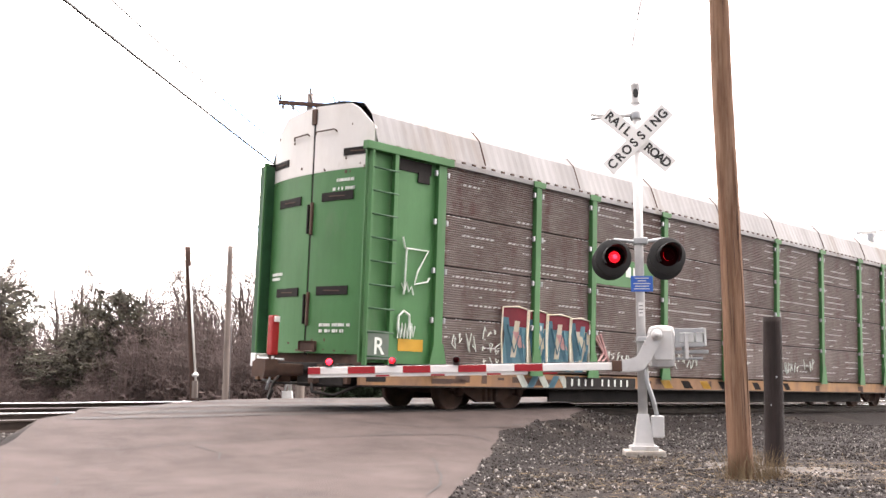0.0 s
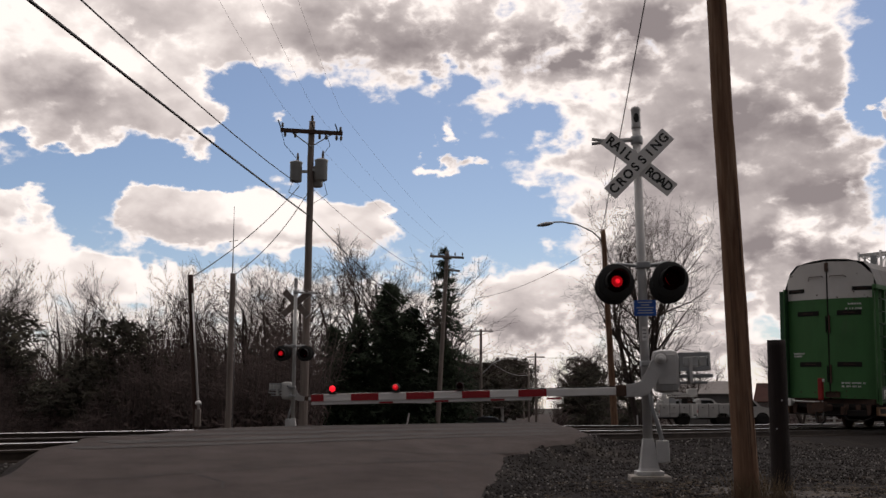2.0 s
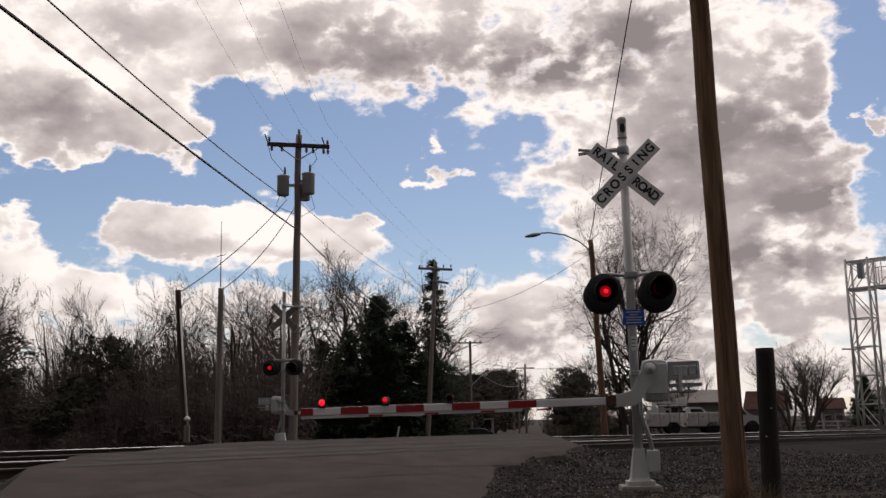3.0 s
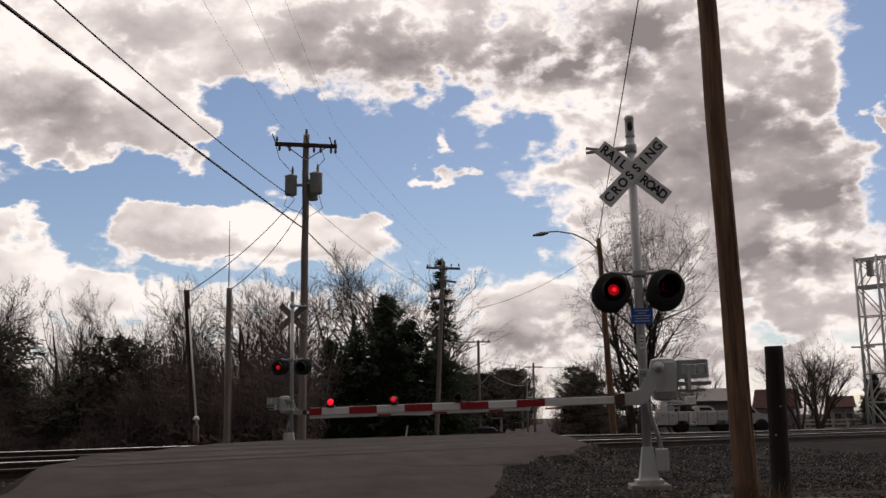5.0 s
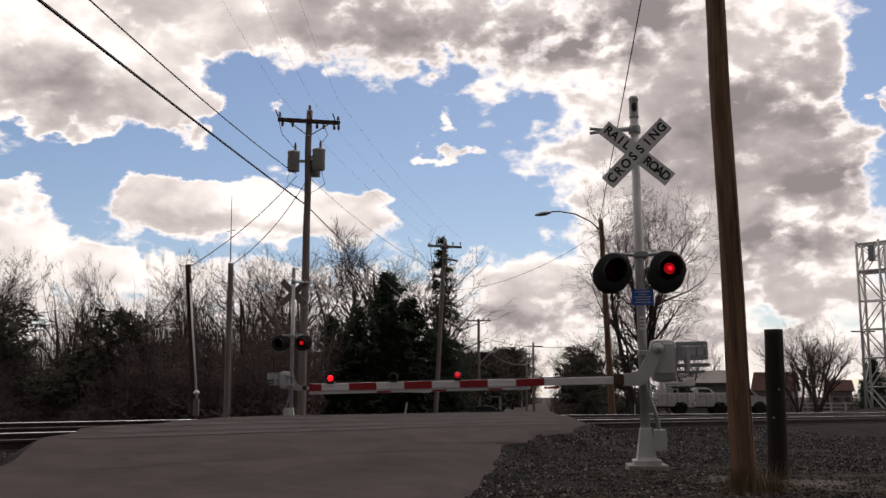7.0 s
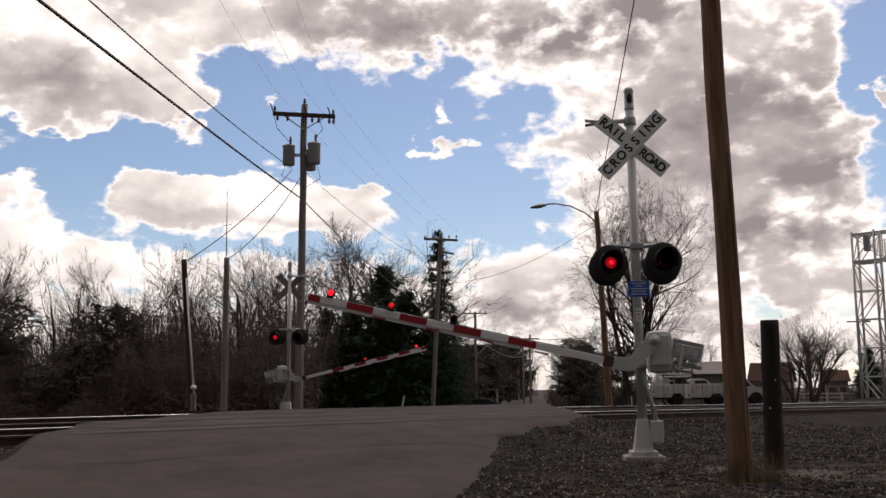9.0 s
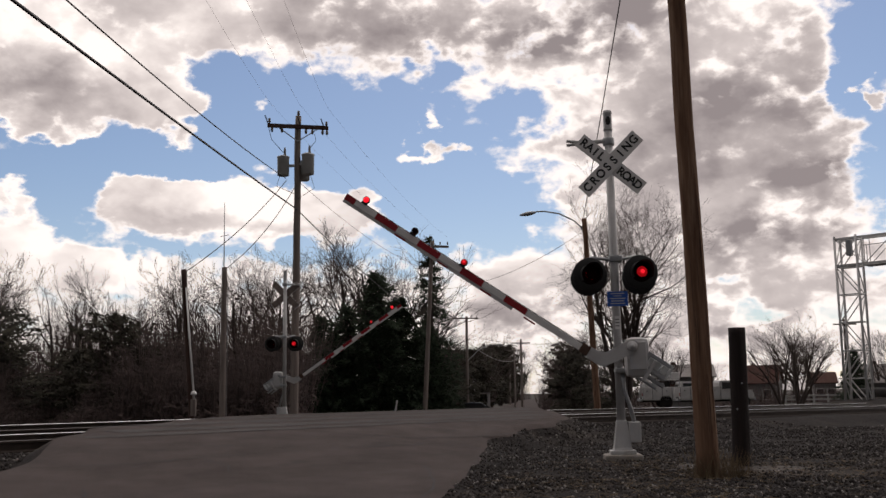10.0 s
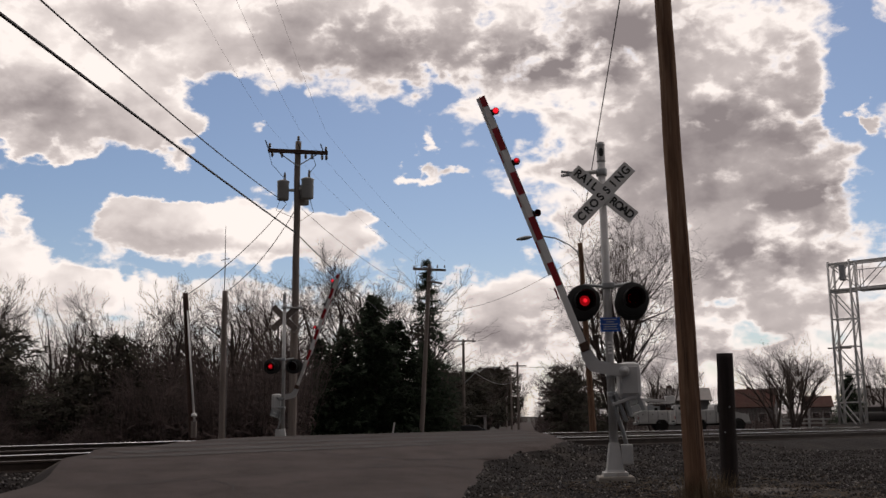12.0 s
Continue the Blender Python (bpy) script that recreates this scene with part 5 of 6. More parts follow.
    for x0, z0_, n, h in ((2.25, 1.35, 4, 0.4), (3.05, 1.55, 3, 0.25), (3.1, 1.25, 3, 0.22), (3.1, 0.98, 3, 0.2), (7.2, 1.2, 5, 0.3), (10.0, 1.2, 6, 0.4), (12.6, 1.2, 6, 0.4), (15.6, 1.15, 6, 0.35), (17.0, 1.3, 4, 0.5)):
        q = x0
        for i in range(n):
            pts = [(q + rnd.uniform(0, 0.16), z0_ + rnd.uniform(-h / 2, h / 2)) for j in range(5)]
            scrawl("spray_line", pts, 0.012, M["decal_white"], t)
            q += 0.19
    for i in range(8):
        q = 9.6 + i * 0.9
        spray("spray_shape", q, q + rnd.uniform(0.2, 0.5), 0.53, 0.72, M["under_black" if i % 2 else "decal_yellow"], t, 0.1, 1.594)
    spray("spray_shape", 23.0, 25.2, 0.95, 1.75, M["spray_teal"], t, 0.1, 1.634)
    return t


M["patch_grey"] = material("patch_grey", (0.10, 0.125, 0.105), (0.075, 0.10, 0.08), 0.7, bump=0)
WHEELSETS = []
car = rack_car()


# ---- trees and brush ----
M["bark"] = material("bark", (0.085, 0.066, 0.058), (0.05, 0.038, 0.034), 0.95, scale=4, bump=0.5, stretch=(2, 2, 0.4))
M["twig"] = material("twig", (0.10, 0.075, 0.066), (0.065, 0.049, 0.043), 0.95, scale=2, bump=0)
M["brush"] = material("brush", (0.112, 0.082, 0.076), (0.068, 0.049, 0.046), 0.95, scale=0.8, bump=0, vary=0.45, island=True)
M["needles"] = material("needles", (0.030, 0.048, 0.024), (0.018, 0.030, 0.015), 0.9, scale=1.0, bump=0, vary=0.5, island=True)
M["cedar"] = material("cedar", (0.060, 0.054, 0.036), (0.036, 0.033, 0.024), 0.9, scale=1.0, bump=0, vary=0.45, island=True)


class Soup:
    """Loose triangles and tubes gathered quickly into one mesh."""

    def __init__(self):
        self.v, self.f = [], []

    def limb(self, pts, radii, seg):
        o = len(self.v)
        side = None
        for i, p in enumerate(pts):
            d = (pts[min(i + 1, len(pts) - 1)] - pts[max(i - 1, 0)]).normalized()
            side = d.orthogonal().normalized() if side is None else (side - d * side.dot(d)).normalized()
            up = d.cross(side)
            for k in range(seg):
                a = 2 * math.pi * k / seg
                self.v.append(tuple(p + (side * math.cos(a) + up * math.sin(a)) * radii[i]))
        for i in range(len(pts) - 1):
            for k in range(seg):
                a, b = o + i * seg + k, o + i * seg + (k + 1) % seg
                self.f.append((a, b, b + seg, a + seg))

    def leaf(self, p, d, w, l):
        s = d.orthogonal().normalized()
        o = len(self.v)
        self.v += [tuple(p - s * w * 0.5), tuple(p + s * w * 0.5), tuple(p + d * l + s * w * 0.22), tuple(p + d * l - s * w * 0.22)]
        self.f.append((o, o + 1, o + 2, o + 3))

    def mesh(self, name, mat):
        me = bpy.data.meshes.new(name)
        me.from_pydata(self.v, [], self.f)
        me.materials.append(mat)
        return me


def bare_tree(name, h, spread, seed, label, stems=1, density=1.0, low=0.28, depth=4):
    """A leafless tree: trunk and limbs, and a crown of fine twigs."""
    rnd = random.Random(seed)
    trunk, crown = Soup(), Soup()

    def grow(p, d, length, r, level):
        n = (6, 5, 4, 2, 2)[level]
        pts, rad = [p], [r]
        q, dd = p, d
        wob = (0.09, 0.16, 0.2, 0.22, 0.22)[level]
        for i in range(n):
            dd = (dd + Vector((rnd.gauss(0, wob), rnd.gauss(0, wob), rnd.gauss(0.05 if level < 3 else 0.02, 0.08)))).normalized()
            q = q + dd * length / n
            pts.append(q)
            rad.append(max(0.0045, r * (1 - 0.78 * (i + 1) / n)))
        (trunk if level < 2 else crown).limb(pts, rad, 7 if level == 0 else (5 if level == 1 else 3))
        if level >= depth:
            return
        kids = max(2, round((8, 6, 5, 4)[level] * density))
        lo = low if level == 0 else 0.15
        for k in range(kids):
            f = lo + (1 - lo) * (k + rnd.random()) / kids
            i = min(n - 1, int(f * n))
            b = pts[i].lerp(pts[i + 1], f * n - i)
            o = Matrix.Rotation(rnd.uniform(0, 2 * math.pi), 3, dd) @ dd.orthogonal().normalized()
            tilt = rnd.uniform(0.6, 1.1) * spread
            nd = (dd * math.cos(tilt) + o * math.sin(tilt) + Vector((0, 0, 0.12))).normalized()
            grow(b, nd, length * rnd.uniform(0.36, 0.58) * (1.15 - 0.45 * f if level == 0 else 1), max(0.006, r * (1 - 0.78 * f) * 0.6), level + 1)

    for s in range(stems):
        a = 2 * math.pi * s / max(1, stems) + rnd.random()
        lean = 0.0 if stems == 1 else 0.28
        grow(Vector((0.15 * lean * math.cos(a), 0.15 * lean * math.sin(a), -0.1)), Vector((lean * math.cos(a), lean * math.sin(a), 1)).normalized(), h * 0.80, h * 0.019, 0)
    t = thing(name, None, label, "tree", "trees")
    part("trunk", trunk.mesh("trunk", M["bark"]), None, t)
    part("crown", crown.mesh("crown", M["twig"]), None, t, "bare fine twigs")
    return t


def conifer(name, h, width, seed, label, mat, droop=0.15, gaps=0.0, count=70, start=0.06, round_top=False):
    """An evergreen: trunk, limbs in whorls and clumps of needle sprays."""
    rnd = random.Random(seed)
    trunk, crown = Soup(), Soup()
    trunk.limb([Vector((0, 0, -0.1)), Vector((0.03 * h * rnd.gauss(0, 0.3), 0, h * 0.5)), Vector((0, 0, h * 0.98))], [h * 0.022, h * 0.014, 0.015], 7)
    n = int(count)
    for i in range(n):
        f = start + (1 - start) * (i + rnd.random()) / n
        if rnd.random() < gaps:
            continue
        prof = (1 - f) ** 0.8 if not round_top else math.sqrt(max(0, 1 - (2 * (f - 0.35) / 1.3) ** 2))
        ln = width * prof * rnd.uniform(0.65, 1.15) + 0.12
        a = rnd.uniform(0, 2 * math.pi)
        base = Vector((0, 0, f * h))
        tip = base + Vector((math.cos(a) * ln, math.sin(a) * ln, -droop * ln + (0.25 * ln if f > 0.7 else 0)))
        mid = base.lerp(tip, 0.5) + Vector((0, 0, 0.06 * ln))
        trunk.limb([base, mid, tip], [0.03, 0.02, 0.006], 3)
        m = int(10 + 30 * ln)
        for k in range(m):
            g = rnd.uniform(0.12, 1.03)
            p = base.lerp(mid, g * 2) if g < 0.5 else mid.lerp(tip, g * 2 - 1)
            d = Vector((math.cos(a) * 0.6 + rnd.gauss(0, 0.6), math.sin(a) * 0.6 + rnd.gauss(0, 0.6), rnd.gauss(-0.1, 0.45))).normalized()
            p = p + Vector((rnd.gauss(0, 0.06), rnd.gauss(0, 0.06), rnd.gauss(0, 0.08)))
            crown.leaf(p, d, rnd.uniform(0.05, 0.11), rnd.uniform(0.16, 0.36))
    t = thing(name, None, label, "tree", "evergreens")
    part("trunk", trunk.mesh("trunk", M["bark"]), None, t)
    part("crown", crown.mesh("crown", mat), None, t)
    return t


def thicket(x0, x1, y0, y1, h0, h1, stems, seed, name="brush", z=-1.1):
    """Tangled leafless undergrowth."""
    rnd = random.Random(seed)
    s = Soup()
    for i in range(stems):
        x, y = rnd.uniform(x0, x1), rnd.uniform(y0, y1)
        h = h0 + (h1 - h0) * (0.5 + 1.5 * noise.noise((x * 0.22, y * 0.12, seed)) + 0.5 * noise.noise((x * 0.9, y * 0.5, seed))) * rnd.uniform(0.55, 1.1)
        p = Vector((x, y, z))
        d = Vector((rnd.gauss(0, 0.18), rnd.gauss(0, 0.18), 1)).normalized()
        tip = p + d * h
        mid = p.lerp(tip, 0.5) + Vector((rnd.gauss(0, 0.12), rnd.gauss(0, 0.12), 0))
        s.limb([p, mid, tip], [0.022, 0.014, 0.005], 3)
        for k in range(16):
            f = rnd.uniform(0.02, 1)
            q = p.lerp(mid, f * 2) if f < 0.5 else mid.lerp(tip, f * 2 - 1)
            dd = Vector((rnd.gauss(0, 0.7), rnd.gauss(0, 0.7), rnd.gauss(0.3, 0.4))).normalized()
            if f < 0.5:
                s.leaf(q, dd, rnd.uniform(0.05, 0.13), rnd.uniform(0.15, 0.4))
            else:
                l = rnd.uniform(0.3, 0.8)
                s.leaf(q, dd, 0.016, l)
    tagged(new(name, s.mesh(name, M["brush"])), "dense brown leafless undergrowth behind the tracks", "brush", kind="stuff")


def plant(proto, x, y, turn, s=1.0, z=None, label=""):
    ob = copy_thing(proto, pose(x, y, (ground_z(x, y) - 0.05) if z is None else z, 0, 0, turn) @ Matrix.Diagonal((s, s, s, 1)))
    ob.scale = (s, s, s)
    if label:
        ob["label"] = label
    return ob


def woods():
    tall = bare_tree("bare_tree", 8.6, 0.78, 11, "tall leafless tree in the wood edge", 1, 1.1, 0.25)
    slim = bare_tree("bare_tree", 8.2, 0.6, 23, "slim leafless tree in the wood edge", 2, 0.9, 0.25)
    multi = bare_tree("bare_tree", 8.2, 0.75, 37, "many-stemmed leafless tree in the wood edge", 3, 1.15, 0.3, 3)
    wide = bare_tree("bare_tree", 11.6, 0.95, 51, "wide spreading leafless street tree with early buds", 5, 1.15, 0.22)
    wide.matrix_basis = pose(9.3, 48, -0.95) @ Matrix.Diagonal((0.72, 0.72, 0.94, 1))
    tall.matrix_basis = pose(-21.2, 49, -1.3, 0, 0, 40) @ Matrix.Scale(1.12, 4)
    slim.matrix_basis = pose(-16.6, 48, -1.3, 0, 0, 10)
    multi.matrix_basis = pose(-8.8, 46, -1.3, 0, 0, 30)
    for proto, x, y, turn, s in ((tall, -12.9, 46, 120, 0.80), (tall, -24.5, 50, 200, 0.95), (slim, -19.2, 51, 90, 0.9), (slim, -14.8, 53, 200, 0.95), (multi, -11.2, 50, 150, 0.85), (tall, -7.6, 54, 260, 1.0),
                                 (multi, -6.2, 56, 75, 1.1), (slim, -10.2, 56, 20, 1.0), (multi, -4.4, 58, 190, 1.15), (tall, -2.6, 60, 15, 1.28), (multi, -1.6, 64, 300, 1.3), (slim, -4.0, 64, 80, 1.25), (tall, -22.9, 53, 300, 0.9),
                                 (slim, -26.5, 47, 30, 1.0), (multi, -17.8, 55, 10, 0.85), (tall, -9.4, 60, 70, 1.05),
                                 (multi, 1.0, 100, 60, 1.0), (multi, 3.0, 113, 160, 1.05), (tall, 6.2, 140, 20, 1.15), (multi, 9.3, 165, 250, 1.3), (tall, 13.8, 205, 100, 1.5), (multi, 19.0, 250, 20, 1.6), (multi, 25.5, 310, 80, 1.8), (multi, 34.5, 400, 150, 1.9),
                                 (multi, 14.4, 95, 10, 0.95), (tall, 13.6, 105, 200, 1.0), (multi, 16.8, 118, 30, 1.0), (multi, 20.5, 150, 90, 1.2), (multi, 20.0, 88, 40, 0.8), (multi, 22.4, 95, 130, 0.8), (tall, 18.6, 100, 310, 0.9), (multi, 25.4, 69, 200, 0.62), (multi, 23.2, 66, 60, 0.6),
                                 (multi, 29.0, 78, 70, 0.78), (multi, 31.5, 85, 170, 0.72), (tall, 33.4, 92, 220, 0.75), (multi, 36.0, 95, 20, 0.75), (slim, 38.5, 90, 60, 0.7), (multi, 42.0, 92, 120, 0.75), (tall, 45.5, 96, 10, 0.75),
                                 (multi, 26.0, 100, 330, 0.8), (tall, 48.0, 90, 150, 0.8)):
        back = 1.25 if -8 < x < 0 and 53 < y < 66 else 1.0
        plant(proto, x * back, y * back, turn, s * back * (1.16 if x < -5 else 1.1))
    pine = conifer("pine", 7.6, 2.9, 5, "dense dark green pine beyond the tracks", M["needles"], 0.02, 0, 190, 0.03)
    pine.matrix_basis = pose(-3.55, 62, -1.58) @ Matrix.Scale(1.29, 4)
    for x, y, turn, s in ((-4.6, 49, 80, 0.80), (-2.0, 48.5, 200, 0.84), (-5.2, 47.5, 140, 0.62), (-1.0, 51, 30, 0.66), (-2.9, 46.8, 270, 0.7), (-5.9, 49.5, 10, 0.74), (-0.4, 49, 320, 0.6)):
        plant(pine, x * 1.29 + 0.4, y * 1.29, turn, s * 1.29, -1.58)
    spruce = conifer("spruce", 12.6, 2.6, 8, "tall narrow spruce with drooping gappy limbs", M["needles"], 0.35, 0.16, 190, 0.04)
    spruce.matrix_basis = pose(-0.2, 74, -1.64) @ Matrix.Scale(1.12, 4)
    plant(pine, 34.1, 80, 60, 0.68, -1.5, "dark green evergreen beside the far houses")
    cedar = conifer("cedar", 5.3, 1.9, 14, "dull olive cedar shrub in the undergrowth", M["cedar"], -0.2, 0.05, 90, 0.05, True)
    cedar.matrix_basis = pose(-13.7, 42, -1.3)
    for x, y, turn, s in ((-18.7, 42, 70, 1.08), (-16.0, 44, 10, 0.72), (-10.6, 43, 150, 0.62), (-20.8, 44, 220, 0.9), (-12.2, 41.5, 300, 0.66), (0.4, 92, 40, 1.2), (2.6, 108, 100, 1.3), (13.0, 92, 10, 1.1), (0.0, 80, 200, 0.95), (11.2, 62, 20, 0.75), (5.0, 130, 90, 1.45), (1.6, 96, 20, 1.25), (3.1, 112, 170, 1.35), (4.2, 120, 250, 1.4), (7.6, 152, 60, 1.7), (10.2, 176, 130, 2.0), (13.4, 205, 10, 2.2), (17.6, 245, 80, 2.6), (13.9, 98, 200, 1.2), (15.6, 112, 90, 1.3), (21.0, 160, 30, 1.9)):
        plant(cedar, x, y, turn, s)
    thicket(-27, -5.6, 38.5, 46, 1.8, 5.2, 4200, 3)
    thicket(-42, -9.5, 56, 66, 3.4, 7.6, 2900, 21, z=-1.0)
    thicket(-10, 0.5, 72, 80, 3.4, 7.6, 700, 22, z=-1.4)
    thicket(-1, 2.4, 96, 112, 2.5, 5.5, 450, 7, z=-1.6)
    thicket(5, 8.8, 145, 168, 3.5, 8.5, 450, 17, z=-1.7)
    thicket(16, 20.5, 245, 262, 5, 12, 450, 18, z=-1.9)
    thicket(30, 37, 380, 420, 7, 15, 400, 19, z=-2.2)
    thicket(12.6, 17, 96, 122, 2.5, 5.5, 600, 9, z=-1.6)
    thicket(20, 42, 140, 165, 3, 7, 900, 20, z=-1.7)
    thicket(24, 52, 90, 118, 1.7, 3.8, 900, 13, z=-1.6)
    thicket(-45, -27, 34, 46, 2.0, 4.6, 900, 15)


# ---- beyond the tracks ----
M["house_wall"] = material("house_wall", (0.21, 0.20, 0.195), (0.16, 0.155, 0.15), 0.8, scale=2, bump=0.1)
M["roof_brown"] = material("roof_brown", (0.10, 0.042, 0.032), (0.07, 0.03, 0.024), 0.9, scale=3, fine=25, bump=0.4)
M["roof_pale"] = material("roof_pale", (0.30, 0.275, 0.265), (0.24, 0.22, 0.21), 0.8, scale=2, bump=0.1)
M["glass_dark"] = material("glass_dark", (0.02, 0.022, 0.025), (0.015, 0.016, 0.018), 0.1, scale=2, bump=0, spec=0.6)
M["white_paint"] = material("white_paint", (0.60, 0.59, 0.58), (0.48, 0.47, 0.46), 0.5, scale=2, stain=(0.4, 0.37, 0.34), stain_amount=0.1, bump=0.03)
M["tyre"] = material("tyre", (0.02, 0.02, 0.02), (0.014, 0.014, 0.014), 0.85, bump=0.1)
M["car_silver"] = material("car_silver", (0.42, 0.43, 0.45), (0.36, 0.37, 0.39), 0.3, 0.5, bump=0)
M["car_dark"] = material("car_dark", (0.05, 0.055, 0.065), (0.04, 0.043, 0.05), 0.3, 0.3, bump=0)


def house(x, y, w, d, wall_h, roof_h, turn, roof_mat, label, z=-1.6, porch=False):
    t = thing("house", pose(x, y, z, 0, 0, turn), label, "house", "houses")
    walls = [(-w / 2, 0), (w / 2, 0), (w / 2, wall_h), (0, wall_h + roof_h), (-w / 2, wall_h)]
    part("wall", prism(walls, -d / 2, d / 2), M["house_wall"], t)
    for s in (-1, 1):
        a = math.atan2(roof_h, w / 2)
        ln = math.hypot(w / 2, roof_h) + 0.35
        part("roof", box((s * (w / 4 + 0.12), 0, wall_h + roof_h / 2 - 0.02 + 0.06), (ln, d + 0.6, 0.12), 0.01, pose(0, 0, 0, 0, s * math.degrees(a), 0)), roof_mat, t)
    part("chimney", box((w * 0.12, d * 0.2, wall_h + roof_h), (0.5, 0.5, 0.9), 0.02), M["roof_brown"], t)
    for px in (-w * 0.25, w * 0.22):
        win = part("window", box((px, -d / 2 - 0.03, wall_h * 0.55), (1.0, 0.08, 1.2), 0.01), M["white_paint"], t)
        part("pane", box((px, -d / 2 - 0.075, wall_h * 0.55), (0.82, 0.02, 1.02)), M["glass_dark"], win)
        part("sill", box((px, -d / 2 - 0.1, wall_h * 0.55 - 0.65), (1.15, 0.16, 0.06), 0.01), M["white_paint"], win)
    for py in (-d * 0.25, d * 0.25):
        win = part("window", box((-w / 2 - 0.03, py, wall_h * 0.55), (0.08, 1.0, 1.2), 0.01), M["white_paint"], t)
        part("pane", box((-w / 2 - 0.075, py, wall_h * 0.55), (0.02, 0.82, 1.02)), M["glass_dark"], win)
    part("door", box((0, -d / 2 - 0.03, 1.02), (0.95, 0.06, 2.04), 0.01), M["white_paint"], t)
    if porch:
        part("porch_roof", box((0, -d / 2 - 1.0, wall_h * 0.86), (w * 0.95, 2.0, 0.14), 0.02), M["roof_pale"], t)
        for k in range(4):
            part("porch_post", box((-w * 0.42 + k * w * 0.28, -d / 2 - 1.85, wall_h * 0.43), (0.16, 0.16, wall_h * 0.86), 0.01), M["white_paint"], t)
    return t


def wheel_part(parent, x, y, z, r):
    w = new("wheel")
    w.parent, w.matrix_basis = parent, pose(x, y, z)
    part("tyre", lathe([(r * 0.6, -0.1), (r * 0.95, -0.11), (r, -0.07), (r, 0.07), (r * 0.95, 0.11), (r * 0.6, 0.1)], 22, m=pose(0, 0, 0, 90, 0, 0)), M["tyre"], w, "", True)
    part("rim", lathe([(r * 0.6, -0.085), (r * 0.5, -0.06), (r * 0.2, -0.07), (0.02, -0.075)], 16, m=pose(0, 0, 0, -90, 0, 0)), M["galv"], w, "", True)
    part("rim", lathe([(r * 0.6, -0.085), (r * 0.5, -0.06), (r * 0.2, -0.07), (0.02, -0.075)], 16, m=pose(0, 0, 0, 90, 0, 0)), M["galv"], w, "", True)


def service_truck(m, label, crane):
    """A pickup with a body of tool lockers; with a crane it carries rack, boom and crates too."""
    t = thing("service_truck", m, label, "truck", "service trucks")
    hood = [(0.55, 0.55), (2.62, 0.55), (2.66, 0.75), (2.60, 1.05), (2.45, 1.16), (1.75, 1.24), (1.25, 1.78), (1.12, 1.86), (0.30, 1.86), (0.22, 1.75), (0.2, 0.55)]
    bm = prism(hood, -0.95, 0.95)
    bmesh.ops.bevel(bm, geom=[e for e in bm.edges], offset=0.05, segments=2, affect="EDGES")
    part("cab", bm, M["white_paint"], t, "white cab")
    for s in (-1, 1):
        part("side_window", prism([(0.42, 1.28), (1.52, 1.28), (1.2, 1.72), (0.42, 1.74)], s * 0.945, s * 0.962), M["glass_dark"], t)
        part("wheel_arch", lathe([(0.46, -0.03), (0.46, 0.03)], 20, m=pose(1.85, s * 0.94, 0.42, 90, 0, 0)), M["under_black"], t)
        part("wheel_arch", lathe([(0.46, -0.03), (0.46, 0.03)], 20, m=pose(-0.85, s * 1.0, 0.42, 90, 0, 0)), M["under_black"], t)
        for x in (1.85, -0.85):
            wheel_part(t, x, s * 0.90, 0.40, 0.40)
        body = part("service_body", box((-1.15, s * 0.82, 1.0), (2.75, 0.42, 0.95), 0.03), M["white_paint"], t, "white body with tool lockers")
        for k in range(4):
            part("locker_door", box((-2.2 + 0.7 * k, s * 1.035, 1.12 if k in (1, 2) else 1.0), (0.62, 0.02, 0.6 if k in (1, 2) else 0.78), 0.01), M["white_paint"], body)
            part("locker_handle", box((-2.2 + 0.7 * k, s * 1.05, 1.2), (0.1, 0.02, 0.05)), M["lamp_black"], body)
    part("windscreen", box((1.5, 0, 1.52), (0.03, 1.6, 0.62), 0.01, pose(0, 0, 0, 0, -42, 0)), M["glass_dark"], t)
    part("bed_floor", box((-1.15, 0, 0.68), (2.7, 1.4, 0.1)), M["under_black"], t)
    part("chassis", box((0, 0, 0.5), (5.0, 0.9, 0.2), 0.02), M["under_black"], t)
    part("front_bumper", box((2.68, 0, 0.58), (0.14, 1.8, 0.2), 0.03), M["galv"], t)
    part("rear_bumper", box((-2.6, 0, 0.55), (0.16, 1.8, 0.18), 0.03), M["galv"], t)
    for k in range(5):
        part("trim_strip", box((-2.5 + 0.7 * k, -1.052, 1.0), (0.025, 0.012, 0.9)), M["under_black"], t)
    part("body_skirt", box((-1.15, -1.0, 0.5), (2.7, 0.04, 0.14), 0.01), M["under_black"], t)
    part("red_tail_lamp", box((-2.54, -0.9, 0.95), (0.03, 0.14, 0.2), 0.01), M["red_tape"], t)
    if not crane:
        return
    for s in (-1, 1):
        rack = part("ladder_rack", tube([(-2.4, s * 0.85, 1.4), (-2.4, s * 0.85, 2.0), (0.2, s * 0.85, 2.0), (0.2, s * 0.85, 1.4)], 0.03, 8), M["white_paint"], t)
    for x in (-2.2, -1.3, -0.4):
        part("rack_bar", tube([(x, -0.85, 2.0), (x, 0.85, 2.0)], 0.028, 8), M["white_paint"], t)
    part("boom", box((-1.0, 0.1, 2.2), (2.3, 0.24, 0.2), 0.03, pose(0, 0, 0, 0, 6, 0)), M["white_paint"], t, "white folded boom")
    part("boom_post", box((-2.0, 0.1, 1.6), (0.34, 0.34, 1.2), 0.04), M["white_paint"], t)
    part("basket", box((0.0, 0.1, 2.3), (0.7, 0.6, 0.5), 0.06), M["white_paint"], t)
    rnd = random.Random(77)
